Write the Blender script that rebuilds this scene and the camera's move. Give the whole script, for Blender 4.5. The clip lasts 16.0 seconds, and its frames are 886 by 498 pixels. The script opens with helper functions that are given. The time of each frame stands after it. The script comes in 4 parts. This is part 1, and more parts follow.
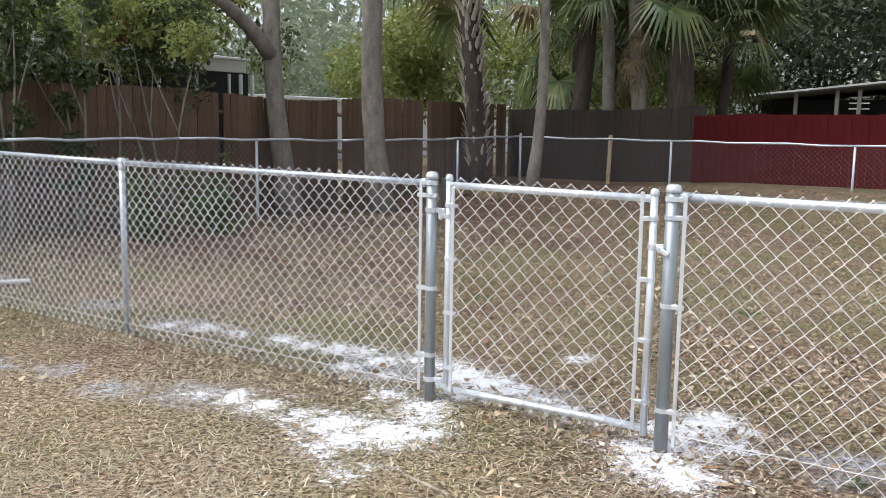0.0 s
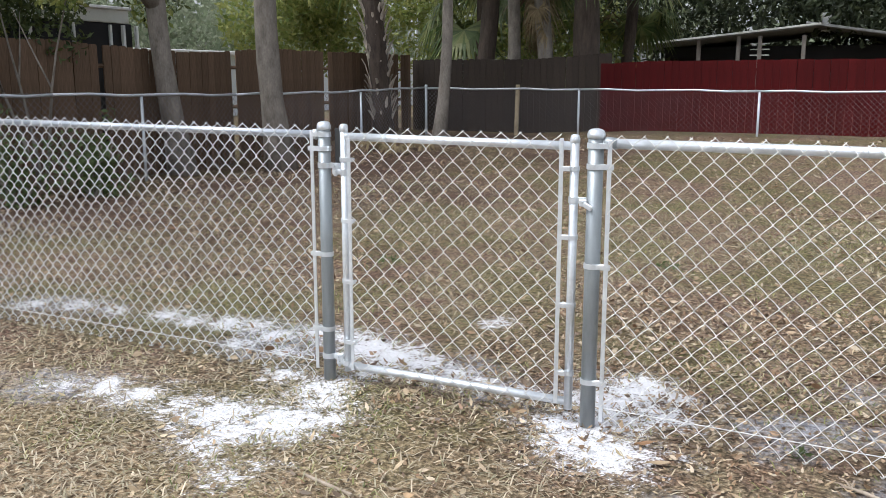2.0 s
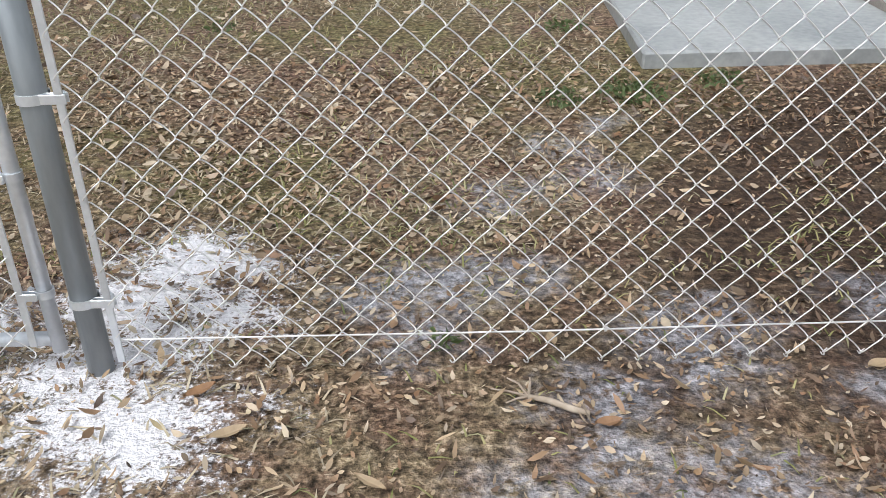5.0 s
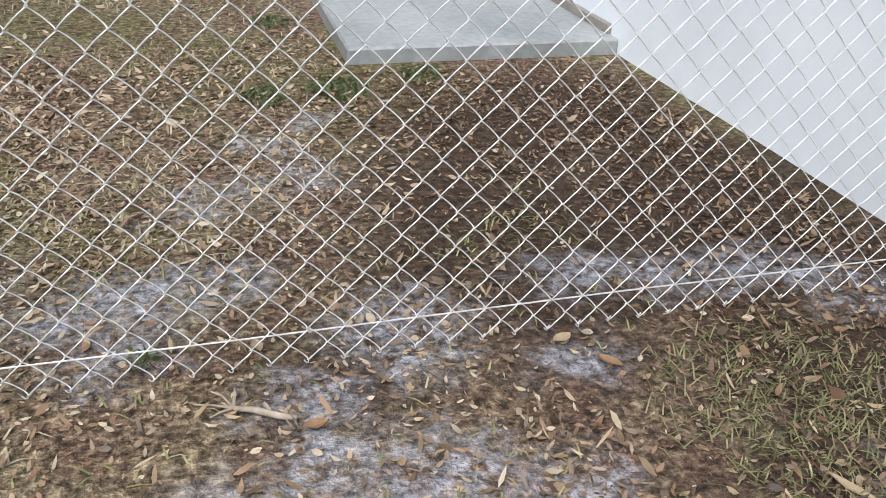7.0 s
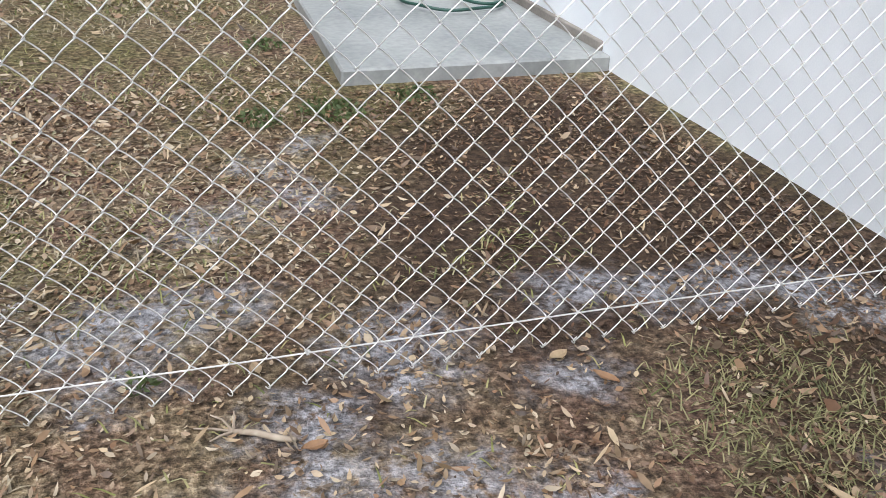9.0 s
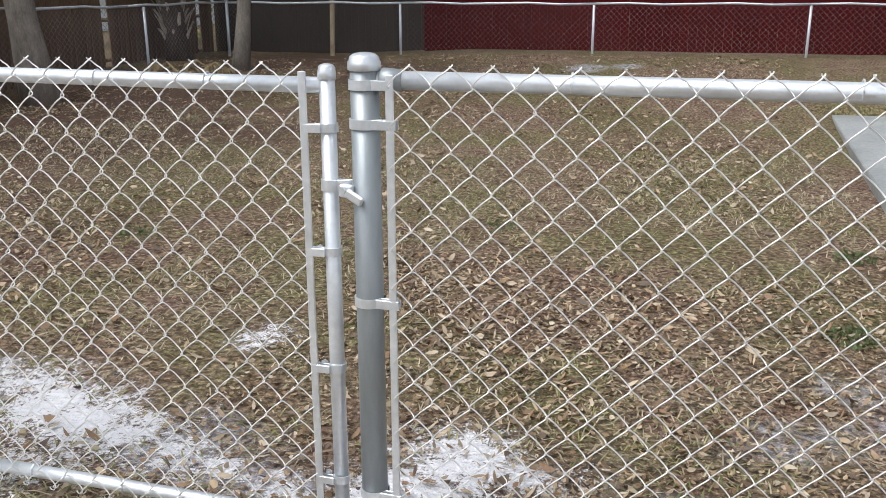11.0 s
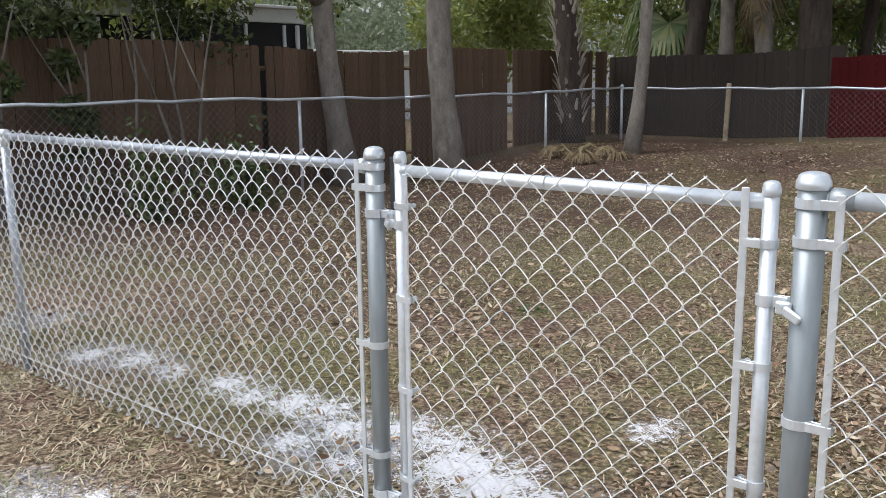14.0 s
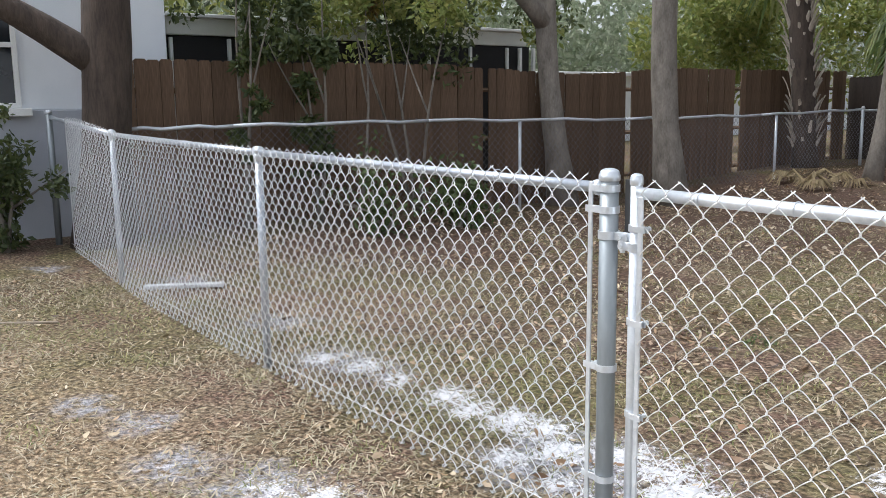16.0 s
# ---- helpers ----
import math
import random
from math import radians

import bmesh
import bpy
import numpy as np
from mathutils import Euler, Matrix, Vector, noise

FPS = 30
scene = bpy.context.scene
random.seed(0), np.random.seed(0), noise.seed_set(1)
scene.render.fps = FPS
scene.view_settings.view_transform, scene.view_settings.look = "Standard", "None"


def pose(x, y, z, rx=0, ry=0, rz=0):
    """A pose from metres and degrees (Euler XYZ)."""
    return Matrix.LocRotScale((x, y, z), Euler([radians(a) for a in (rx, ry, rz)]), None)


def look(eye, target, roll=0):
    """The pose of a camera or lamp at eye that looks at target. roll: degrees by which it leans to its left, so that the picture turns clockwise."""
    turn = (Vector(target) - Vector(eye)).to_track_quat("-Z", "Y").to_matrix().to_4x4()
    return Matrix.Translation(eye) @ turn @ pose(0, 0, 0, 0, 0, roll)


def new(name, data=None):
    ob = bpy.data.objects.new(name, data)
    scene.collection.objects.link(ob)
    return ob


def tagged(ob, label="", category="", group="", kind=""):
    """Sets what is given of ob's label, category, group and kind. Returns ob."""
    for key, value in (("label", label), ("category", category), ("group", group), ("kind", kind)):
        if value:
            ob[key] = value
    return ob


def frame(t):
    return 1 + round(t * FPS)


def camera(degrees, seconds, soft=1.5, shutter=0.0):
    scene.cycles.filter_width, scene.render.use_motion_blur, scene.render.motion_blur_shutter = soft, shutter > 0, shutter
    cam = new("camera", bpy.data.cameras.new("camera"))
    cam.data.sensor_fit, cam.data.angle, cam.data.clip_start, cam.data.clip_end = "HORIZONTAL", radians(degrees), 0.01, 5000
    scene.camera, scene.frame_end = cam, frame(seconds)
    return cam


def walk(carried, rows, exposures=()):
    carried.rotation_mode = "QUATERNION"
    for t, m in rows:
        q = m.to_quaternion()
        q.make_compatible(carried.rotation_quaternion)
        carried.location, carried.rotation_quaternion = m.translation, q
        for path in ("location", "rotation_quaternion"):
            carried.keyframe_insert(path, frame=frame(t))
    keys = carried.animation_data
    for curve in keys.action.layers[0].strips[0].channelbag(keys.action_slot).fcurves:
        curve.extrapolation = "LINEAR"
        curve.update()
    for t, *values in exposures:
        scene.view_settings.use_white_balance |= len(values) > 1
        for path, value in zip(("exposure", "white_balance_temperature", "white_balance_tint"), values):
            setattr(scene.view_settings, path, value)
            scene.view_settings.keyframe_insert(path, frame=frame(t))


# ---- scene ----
cam = camera(53.0, 16.0, soft=.75)
PATH = [
    (0, (2.681, -4.018, 1.545), (1.604, -2.356, 1.261), 0.9),
    (0.5, (2.692, -4.001, 1.548), (1.674, -2.305, 1.253), 0.7),
    (1, (2.653, -3.931, 1.537), (1.69, -2.206, 1.224), 0.5),
    (1.5, (2.544, -3.782, 1.512), (1.626, -2.038, 1.173), 0.3),
    (2, (2.447, -3.538, 1.485), (1.553, -1.79, 1.104), -0.0),
    (2.5, (2.343, -3.216, 1.469), (1.623, -1.411, 0.995), 0.1),
    (3, (2.264, -2.814, 1.433), (1.808, -0.975, 0.791), 1.1),
    (3.5, (2.235, -2.437, 1.383), (1.962, -0.614, 0.608), 1.4),
    (3.7, (2.219, -2.27, 1.3), (1.989, -0.449, 0.506), 0.2),
    (5.8, (2.259, -1.801, 1.288), (2.433, -0.069, 0.303), 0.4),
    (6, (2.271, -1.797, 1.289), (2.511, -0.071, 0.308), 0.9),
    (6.5, (2.309, -1.82, 1.305), (2.697, -0.113, 0.338), 1.7),
    (7, (2.333, -1.826, 1.306), (2.885, -0.155, 0.356), 3.1),
    (7.5, (2.345, -1.868, 1.339), (3.037, -0.245, 0.398), 4.1),
    (8, (2.337, -1.889, 1.336), (3.109, -0.292, 0.412), 4.6),
    (8.5, (2.344, -1.884, 1.346), (3.072, -0.27, 0.416), 3.7),
    (9, (2.334, -1.842, 1.326), (2.894, -0.156, 0.408), 2.1),
    (9.5, (2.266, -1.833, 1.323), (2.561, -0.054, 0.46), 1.2),
    (10, (2.214, -1.826, 1.336), (2.185, 0.023, 0.574), 0.2),
    (10.2, (2.171, -1.825, 1.346), (2.024, 0.039, 0.635), 0.2),
    (12.3, (2.038, -1.942, 1.473), (1.076, -0.242, 1.044), -0.9),
    (12.5, (2.036, -1.952, 1.476), (1.032, -0.274, 1.054), -0.8),
    (13, (2.028, -1.972, 1.483), (0.927, -0.353, 1.076), -0.8),
    (13.5, (2.005, -1.984, 1.485), (0.817, -0.423, 1.093), -0.7),
    (14, (1.977, -1.981, 1.486), (0.7, -0.49, 1.107), -0.7),
    (14.5, (1.963, -1.991, 1.484), (0.597, -0.576, 1.121), -0.7),
    (15, (1.95, -2.001, 1.485), (0.499, -0.67, 1.135), -0.7),
    (15.5, (1.948, -2.024, 1.487), (0.417, -0.783, 1.15), -0.8),
    (16, (1.942, -2.047, 1.489), (0.342, -0.892, 1.161), -0.7),
]
EXPOSURES = [(0.0, 0.85, 6000, 10), (2.0, 0.73, 6000, 10), (3.0, 0.46, 5900, 10), (3.7, 0.46, 6000, 10), (6.0, 0.50, 6150, 10), (8.0, 0.53, 6000, 10),
             (10.0, 0.51, 6250, 10), (12.5, 0.50, 6000, 10), (13.5, 0.57, 6000, 10), (15.0, 0.77, 6000, 10), (16.0, 0.87, 6000, 10)]
walk(cam, [(t, look(eye, target, roll)) for t, eye, target, roll in PATH], EXPOSURES)

# ---- world and light ----
world = bpy.data.worlds.new("world")
scene.world = world
world.use_nodes = True
wn = world.node_tree.nodes
wl = world.node_tree.links
sky = wn.new("ShaderNodeTexSky")
sky.sky_type = 'NISHITA'
sky.sun_disc = False
SUN_ELEV, SUN_AZ = radians(58), radians(220)
sky.sun_elevation = SUN_ELEV
sky.sun_rotation = SUN_AZ
sky.air_density = 1.0
sky.dust_density = 4.0
hs = wn.new("ShaderNodeHueSaturation")
hs.inputs["Saturation"].default_value = 0.22
wl.new(sky.outputs[0], hs.inputs["Color"])
wl.new(hs.outputs[0], wn["Background"].inputs[0])
wn["Background"].inputs[1].default_value = 0.15

sun_data = bpy.data.lights.new("sun", 'SUN')
sun_data.energy = 1.15
sun_data.angle = radians(25)
sun_data.color = (1.0, 0.97, 0.93)
sun = new("sun", sun_data)
sun_dir = Vector((math.sin(SUN_AZ) * math.cos(SUN_ELEV), math.cos(SUN_AZ) * math.cos(SUN_ELEV), math.sin(SUN_ELEV)))
sun.matrix_world = look(sun_dir * 40, (0, 0, 0))


# ---- small helpers of this file ----
def smooth(a, b, v):
    t = min(1.0, max(0.0, (v - a) / (b - a)))
    return t * t * (3 - 2 * t)


def ground_z(x, y):
    """Height of the ground."""
    z = (.30 + .15 * smooth(-5.0, -1.5, x)) * smooth(6.5, 13.0, y) + 0.12 * smooth(-4.2, -7.0, x) * smooth(8, 4, y)
    z += 0.014 * noise.noise((x * 0.9, y * 0.9, 3.1)) + 0.006 * noise.noise((x * 3.1, y * 3.1, 7.7))
    if x > 3.0 and -1 < y < 9:
        z *= 1 - .5 * smooth(3.0, 3.5, x)
    return z - 0.004


def link_mesh(name, bm, material, smooth_faces=False):
    me = bpy.data.meshes.new(name)
    bm.normal_update()
    bm.to_mesh(me)
    bm.free()
    for m in (material if isinstance(material, (list, tuple)) else [material]):
        me.materials.append(m)
    if smooth_faces:
        me.polygons.foreach_set("use_smooth", [True] * len(me.polygons))
    return me


def part(name, bm, material, parent, label="", smooth_faces=False, kind=""):
    ob = new(name, link_mesh(name, bm, material, smooth_faces))
    ob.parent = parent
    return tagged(ob, label=label, kind=kind)


def piece(name, me, parent, m):
    ob = new(name, me)
    ob.parent = parent
    ob.matrix_basis = m
    return ob


def thing(name, label, category, at=(0, 0, 0), group="", kind=""):
    ob = new(name)
    ob.empty_display_size = 0.1
    ob.location = at
    return tagged(ob, label=label, category=category, group=group, kind=kind)


def add_box(bm, c, s, bevel=0.0, turn=None):
    m = Matrix.Translation(c) @ (turn or Matrix.Identity(4)) @ Matrix.Diagonal((*s, 1))
    got = bmesh.ops.create_cube(bm, size=1, matrix=m)
    if bevel:
        edges = list({e for v in got["verts"] for e in v.link_edges})
        bmesh.ops.bevel(bm, geom=edges, offset=bevel, segments=1, affect='EDGES', profile=0.5)


def add_tube(bm, pts, radii, sides=10, cap=True):
    """A tube along points, with a radius for each."""
    pts = [Vector(p) for p in pts]
    if not isinstance(radii, (list, tuple)):
        radii = [radii] * len(pts)
    rings = []
    ref = None
    for i, p in enumerate(pts):
        d = (pts[min(i + 1, len(pts) - 1)] - pts[max(i - 1, 0)]).normalized()
        if ref is None:
            ref = Vector((0, 0, 1)) if abs(d.z) < 0.9 else Vector((1, 0, 0))
        u = (ref - d * ref.dot(d))
        u = u.normalized() if u.length > 1e-5 else d.orthogonal().normalized()
        ref = u
        v = d.cross(u)
        rings.append([bm.verts.new(p + (u * math.cos(a) + v * math.sin(a)) * radii[i])
                      for a in (2 * math.pi * k / sides for k in range(sides))])
    for a, b in zip(rings, rings[1:]):
        for k in range(sides):
            bm.faces.new((a[k], a[(k + 1) % sides], b[(k + 1) % sides], b[k]))
    if cap:
        bm.faces.new(list(reversed(rings[0])))
        bm.faces.new(rings[-1])


def lathe(bm, profile, at, sides=16):
    """Round form about the z axis from rows of (radius, z)."""
    add_tube(bm, [Vector(at) + Vector((0, 0, z)) for r, z in profile], [max(r, 0.0005) for r, z in profile], sides)


def from_arrays(name, verts, faces, material):
    me = bpy.data.meshes.new(name)
    me.from_pydata(verts.reshape(-1, 3).tolist(), [], faces)
    me.materials.append(material)
    return me


# ---- materials ----
def mat(name):
    m = bpy.data.materials.new(name)
    m.use_nodes = True
    return m, m.node_tree.nodes, m.node_tree.links, m.node_tree.nodes["Principled BSDF"]


def ramp(n, stops):
    r = n.new("ShaderNodeValToRGB")
    els = r.color_ramp.elements
    while len(els) < len(stops):
        els.new(0.5)
    for e, (p, c) in zip(els, stops):
        e.position = p
        e.color = (*c, 1)
    return r


def noise_node(n, l, coord, scale, detail=4, rough=0.55):
    t = n.new("ShaderNodeTexNoise")
    t.inputs["Scale"].default_value = scale
    t.inputs["Detail"].default_value = detail
    t.inputs["Roughness"].default_value = rough
    if coord is not None:
        l.new(coord, t.inputs["Vector"])
    return t


def mix_col(n, l, fac, a, b, mode='MIX'):
    m = n.new("ShaderNodeMix")
    m.data_type = 'RGBA'
    m.blend_type = mode
    for s, v in ((m.inputs["Factor"], fac), (m.inputs["A"], a), (m.inputs["B"], b)):
        if isinstance(v, (int, float)):
            s.default_value = v
        elif isinstance(v, tuple):
            s.default_value = (*v, 1)
        else:
            l.new(v, s)
    return m.outputs["Result"]


def bump(n, l, height, strength, distance, bsdf):
    b = n.new("ShaderNodeBump")
    b.inputs["Strength"].default_value = strength
    b.inputs["Distance"].default_value = distance
    l.new(height, b.inputs["Height"])
    l.new(b.outputs[0], bsdf.inputs["Normal"])


def simple_mat(name, dark, light, scale=8.0, rough=0.7, metal=0.0, bump_d=0.0, stretch=(1, 1, 1), rnd=0.0, fine=60.0, spec=0.5):
    """Two-scale varied surface: broad stains and fine grain."""
    m, n, l, b = mat(name)
    tc = n.new("ShaderNodeTexCoord")
    mp = n.new("ShaderNodeMapping")
    mp.inputs["Scale"].default_value = stretch
    l.new(tc.outputs["Object"], mp.inputs["Vector"])
    a = noise_node(n, l, mp.outputs[0], scale, 5)
    f = noise_node(n, l, mp.outputs[0], fine, 3)
    add = n.new("ShaderNodeMath")
    add.operation = 'MULTIPLY_ADD'
    l.new(f.outputs[0], add.inputs[0])
    add.inputs[1].default_value = 0.45
    l.new(a.outputs[0], add.inputs[2])
    r = ramp(n, [(0.45, dark), (1.0, light)])
    l.new(add.outputs[0], r.inputs[0])
    col = r.outputs[0]
    if rnd:
        oi = n.new("ShaderNodeObjectInfo")
        mr = n.new("ShaderNodeMapRange")
        mr.inputs["To Min"].default_value = 1 - rnd
        mr.inputs["To Max"].default_value = 1 + rnd
        l.new(oi.outputs["Random"], mr.inputs["Value"])
        hv = n.new("ShaderNodeHueSaturation")
        l.new(mr.outputs[0], hv.inputs["Value"])
        l.new(col, hv.inputs["Color"])
        col = hv.outputs[0]
    l.new(col, b.inputs["Base Color"])
    b.inputs["Metallic"].default_value = metal
    b.inputs["Specular IOR Level"].default_value = spec
    rr = n.new("ShaderNodeMapRange")
    rr.inputs["To Min"].default_value = max(0.05, rough - 0.12)
    rr.inputs["To Max"].default_value = min(1, rough + 0.12)
    l.new(a.outputs[0], rr.inputs["Value"])
    l.new(rr.outputs[0], b.inputs["Roughness"])
    if bump_d:
        bump(n, l, add.outputs[0], 0.6, bump_d, b)
    return m


def leaf_mat(name, cols, rough=0.6, trans=0.25):
    """Leaves, each island with its own colour."""
    m, n, l, b = mat(name)
    g = n.new("ShaderNodeNewGeometry")
    k = len(cols)
    r = ramp(n, [(i / max(1, k - 1), c) for i, c in enumerate(cols)])
    l.new(g.outputs["Random Per Island"], r.inputs[0])
    tc = n.new("ShaderNodeTexCoord")
    v = noise_node(n, l, tc.outputs["Object"], 35, 3)
    col = mix_col(n, l, 0.35, r.outputs[0], v.outputs[0], 'OVERLAY')
    l.new(col, b.inputs["Base Color"])
    b.inputs["Roughness"].default_value = rough
    if trans:
        t = n.new("ShaderNodeBsdfTranslucent")
        l.new(col, t.inputs[0])
        mx = n.new("ShaderNodeMixShader")
        mx.inputs[0].default_value = trans
        l.new(b.outputs[0], mx.inputs[1])
        l.new(t.outputs[0], mx.inputs[2])
        l.new(mx.outputs[0], n["Material Output"].inputs[0])
    return m


# discs of spilled sand: x, y, radius
WHITE_SAND = [(-1.08, -0.66, 0.07), (-0.9, -0.6, 0.09), (-0.68, -0.6, 0.11), (-0.45, -0.62, 0.1), (-0.18, -0.62, 0.17), (0.02, -0.74, 0.16), (0.14, -0.56, 0.2),
              (0.3, -0.48, 0.1), (0.18, -0.28, 0.09), (0.06, -0.12, 0.14), (-0.24, -0.04, 0.08), (0.28, -1.08, 0.05), (-0.02, -0.92, 0.07), (-2.62, 0.4, 0.09),
              (-2.36, 0.48, 0.09), (-2.02, 0.47, 0.07), (-1.62, 0.53, 0.09), (-1.36, 0.5, 0.082), (-1.15, 0.56, 0.098), (-0.92, 0.62, 0.107), (-0.72, 0.5, 0.098),
              (-0.52, 0.66, 0.098), (-0.3, 0.66, 0.123), (-0.1, 0.52, 0.164), (0.1, 0.44, 0.172), (0.3, 0.42, 0.123), (0.5, 0.34, 0.082), (0.72, 0.28, 0.08),
              (0.95, 0.2, 0.07), (0.12, 0.16, 0.082), (-0.45, 0.28, 0.066), (-0.8, 0.22, 0.049), (1.22, -0.02, 0.13), (1.36, -0.16, 0.17), (1.5, -0.28, 0.14),
              (1.64, -0.2, 0.07), (1.4, 0.1, 0.16), (1.3, 0.32, 0.18), (1.42, 0.52, 0.19), (1.62, 0.5, 0.1), (1.62, 0.26, 0.11), (0.36, 1.31, 0.037)]
GREY_SAND = [(-2.6, 0.42, 0.2), (-2.2, 0.5, 0.16), (-0.6, 0.45, 0.34), (0.55, 0.38, 0.2), (0.9, 0.2, 0.18), (2.08, 0.34, 0.15), (2.25, 0.36, 0.14),
              (2.44, 0.42, 0.11), (2.12, 0.12, 0.1), (2.65, 1.42, 0.1), (2.76, 1.1, 0.1), (2.36, 0.9, 0.12), (2.55, 1, 0.07), (2.86, 0.06, 0.15),
              (2.95, 0.18, 0.08), (2.57, -0.2, 0.1), (2.58, -0.4, 0.13), (2.82, -0.45, 0.13), (2.4, -0.58, 0.14), (3.06, -0.62, 0.13), (3.26, -0.15, 0.1),
              (3.45, 0.24, 0.13), (3.7, 0.2, 0.12), (3.95, 0.16, 0.14), (4.2, 0.03, 0.13), (3.78, -0.82, 0.1), (1.95, -0.72, 0.16), (2.2, -0.9, 0.16),
              (2.9, 1.7, 0.08), (-2.6, -1, 0.15), (-2.2, -0.86, 0.14), (-1.6, -0.9, 0.16), (-1.2, -0.7, 0.2), (-5.3, 0.5, 0.16), (-3.6, 0.5, 0.25),
              (0.35, 11.2, 0.3), (0.9, 11.4, 0.2), (-6.2, -0.4, 0.14)]


def disc_mask(n, l, vec, discs, soft, rough=()):
    """1 inside any of the discs, with a soft rim."""
    last = None
    for x, y, r in discs:
        d = n.new("ShaderNodeVectorMath")
        d.operation = 'DISTANCE'
        l.new(vec, d.inputs[0])
        d.inputs[1].default_value = (x, y, 0)
        s = n.new("ShaderNodeMath")
        s.operation = 'SUBTRACT'
        l.new(d.outputs["Value"], s.inputs[0])
        s.inputs[1].default_value = r
        if last is None:
            last = s.outputs[0]
        else:
            q = n.new("ShaderNodeMath")
            q.operation = 'MINIMUM'
            l.new(last, q.inputs[0])
            l.new(s.outputs[0], q.inputs[1])
            last = q.outputs[0]
    for noise_out, amount in rough:
        q = n.new("ShaderNodeMath")
        q.operation = 'MULTIPLY_ADD'
        l.new(noise_out, q.inputs[0])
        q.inputs[1].default_value = amount
        l.new(last, q.inputs[2])
        last = q.outputs[0]
    mr = n.new("ShaderNodeMapRange")
    mr.interpolation_type = 'SMOOTHSTEP'
    mr.inputs["From Min"].default_value = soft
    mr.inputs["From Max"].default_value = -soft
    l.new(last, mr.inputs["Value"])
    return mr.outputs[0]


def mul(n, l, a, b, op='MULTIPLY'):
    q = n.new("ShaderNodeMath")
    q.operation = op
    q.use_clamp = True
    for s, v in zip(q.inputs, (a, b)):
        if isinstance(v, (int, float)):
            s.default_value = v
        else:
            l.new(v, s)
    return q.outputs[0]


def ground_material():
    m, n, l, b = mat("yard_ground")
    g = n.new("ShaderNodeNewGeometry")
    flat = n.new("ShaderNodeVectorMath")
    flat.operation = 'MULTIPLY'
    l.new(g.outputs["Position"], flat.inputs[0])
    flat.inputs[1].default_value = (1, 1, 0)
    pos = flat.outputs[0]
    big = noise_node(n, l, pos, 0.7, 4)
    mid = noise_node(n, l, pos, 4.5, 5, 0.6)
    fine = noise_node(n, l, pos, 38, 4, 0.65)
    grit = noise_node(n, l, pos, 190, 2, 0.6)
    # bare soil with thatch and moss
    soil = ramp(n, [(0.34, (.040, .026, .019)), (0.5, (.172, .105, .074)), (0.66, (.38, .265, .195))])
    l.new(fine.outputs[0], soil.inputs[0])
    thatch = ramp(n, [(0.34, (.070, .050, .032)), (0.52, (.25, .185, .120)), (0.67, (.54, .43, .30))])
    l.new(fine.outputs[0], thatch.inputs[0])
    moss = ramp(n, [(0.35, (.060, .062, .020)), (0.7, (.25, .24, .085))])
    l.new(fine.outputs[0], moss.inputs[0])
    f1 = n.new("ShaderNodeMapRange")
    l.new(mid.outputs[0], f1.inputs["Value"])
    f1.inputs["From Min"].default_value, f1.inputs["From Max"].default_value = 0.42, 0.6
    c = mix_col(n, l, f1.outputs[0], soil.outputs[0], thatch.outputs[0])
    f2 = n.new("ShaderNodeMapRange")
    l.new(big.outputs[0], f2.inputs["Value"])
    f2.inputs["From Min"].default_value, f2.inputs["From Max"].default_value = 0.42, 0.57
    bare = disc_mask(n, l, pos, [(2.4, -.2, .9), (3.2, -.3, .9), (1.6, -.6, .6), (3.6, .6, .8)], .4)
    grown = mul(n, l, mul(n, l, f2.outputs[0], mul(n, l, mid.outputs[0], 1.1)), mul(n, l, 1.0, mul(n, l, bare, .75), 'SUBTRACT'))
    c = mix_col(n, l, grown, c, moss.outputs[0])
    # dry lawn outside the gate
    lawn = disc_mask(n, l, pos, [(-1.6, -2.0, 1.6), (.6, -2.6, 1.7), (-4.0, -2.2, 1.6), (-.2, -1.6, .9), (-2.8, -1.0, .6), (.7, -1.1, .75), (.2, -1.2, .6), (1.2, -.9, .4)], .5, ((mid.outputs[0], .5),))
    straw = ramp(n, [(0.36, (.13, .085, .048)), (0.52, (.35, .26, .16)), (0.66, (.58, .465, .315))])
    l.new(fine.outputs[0], straw.inputs[0])
    c = mix_col(n, l, mul(n, l, lawn, .8), c, straw.outputs[0])
    # deep brown leaf mould under the trees, with their shadow in its colour
    mould_and_shade = disc_mask(n, l, pos, [(-5.5, 3.0, 2.0), (-4.5, 6.0, 2.6), (-3.2, 3.0, 1.3), (-5.5, 9.0, 2.5), (-5.0, 12.0, 2.0), (-2.6, 1.6, .7), (-5.6, .9, .7), (-1.6, 2.6, .6), (-2.4, 6.5, 1.2), (-2.5, 10.5, 1.6)], .9, ((mid.outputs[0], .9),))
    c = mix_col(n, l, mul(n, l, mould_and_shade, .85), c, mix_col(n, l, fine.outputs[0], (.030, .018, .014), (.19, .115, .085)))
    # damp dark soil by the house wall, with the house's shade in its colour
    off = n.new("ShaderNodeVectorMath")
    off.operation = 'MULTIPLY_ADD'
    l.new(mid.outputs["Color"], off.inputs[0])
    off.inputs[1].default_value = (.55, .55, 0)
    sub = n.new("ShaderNodeVectorMath")
    sub.operation = 'SUBTRACT'
    l.new(pos, sub.inputs[0])
    sub.inputs[1].default_value = (.275, .275, 0)
    l.new(sub.outputs[0], off.inputs[2])
    wav = off.outputs[0]
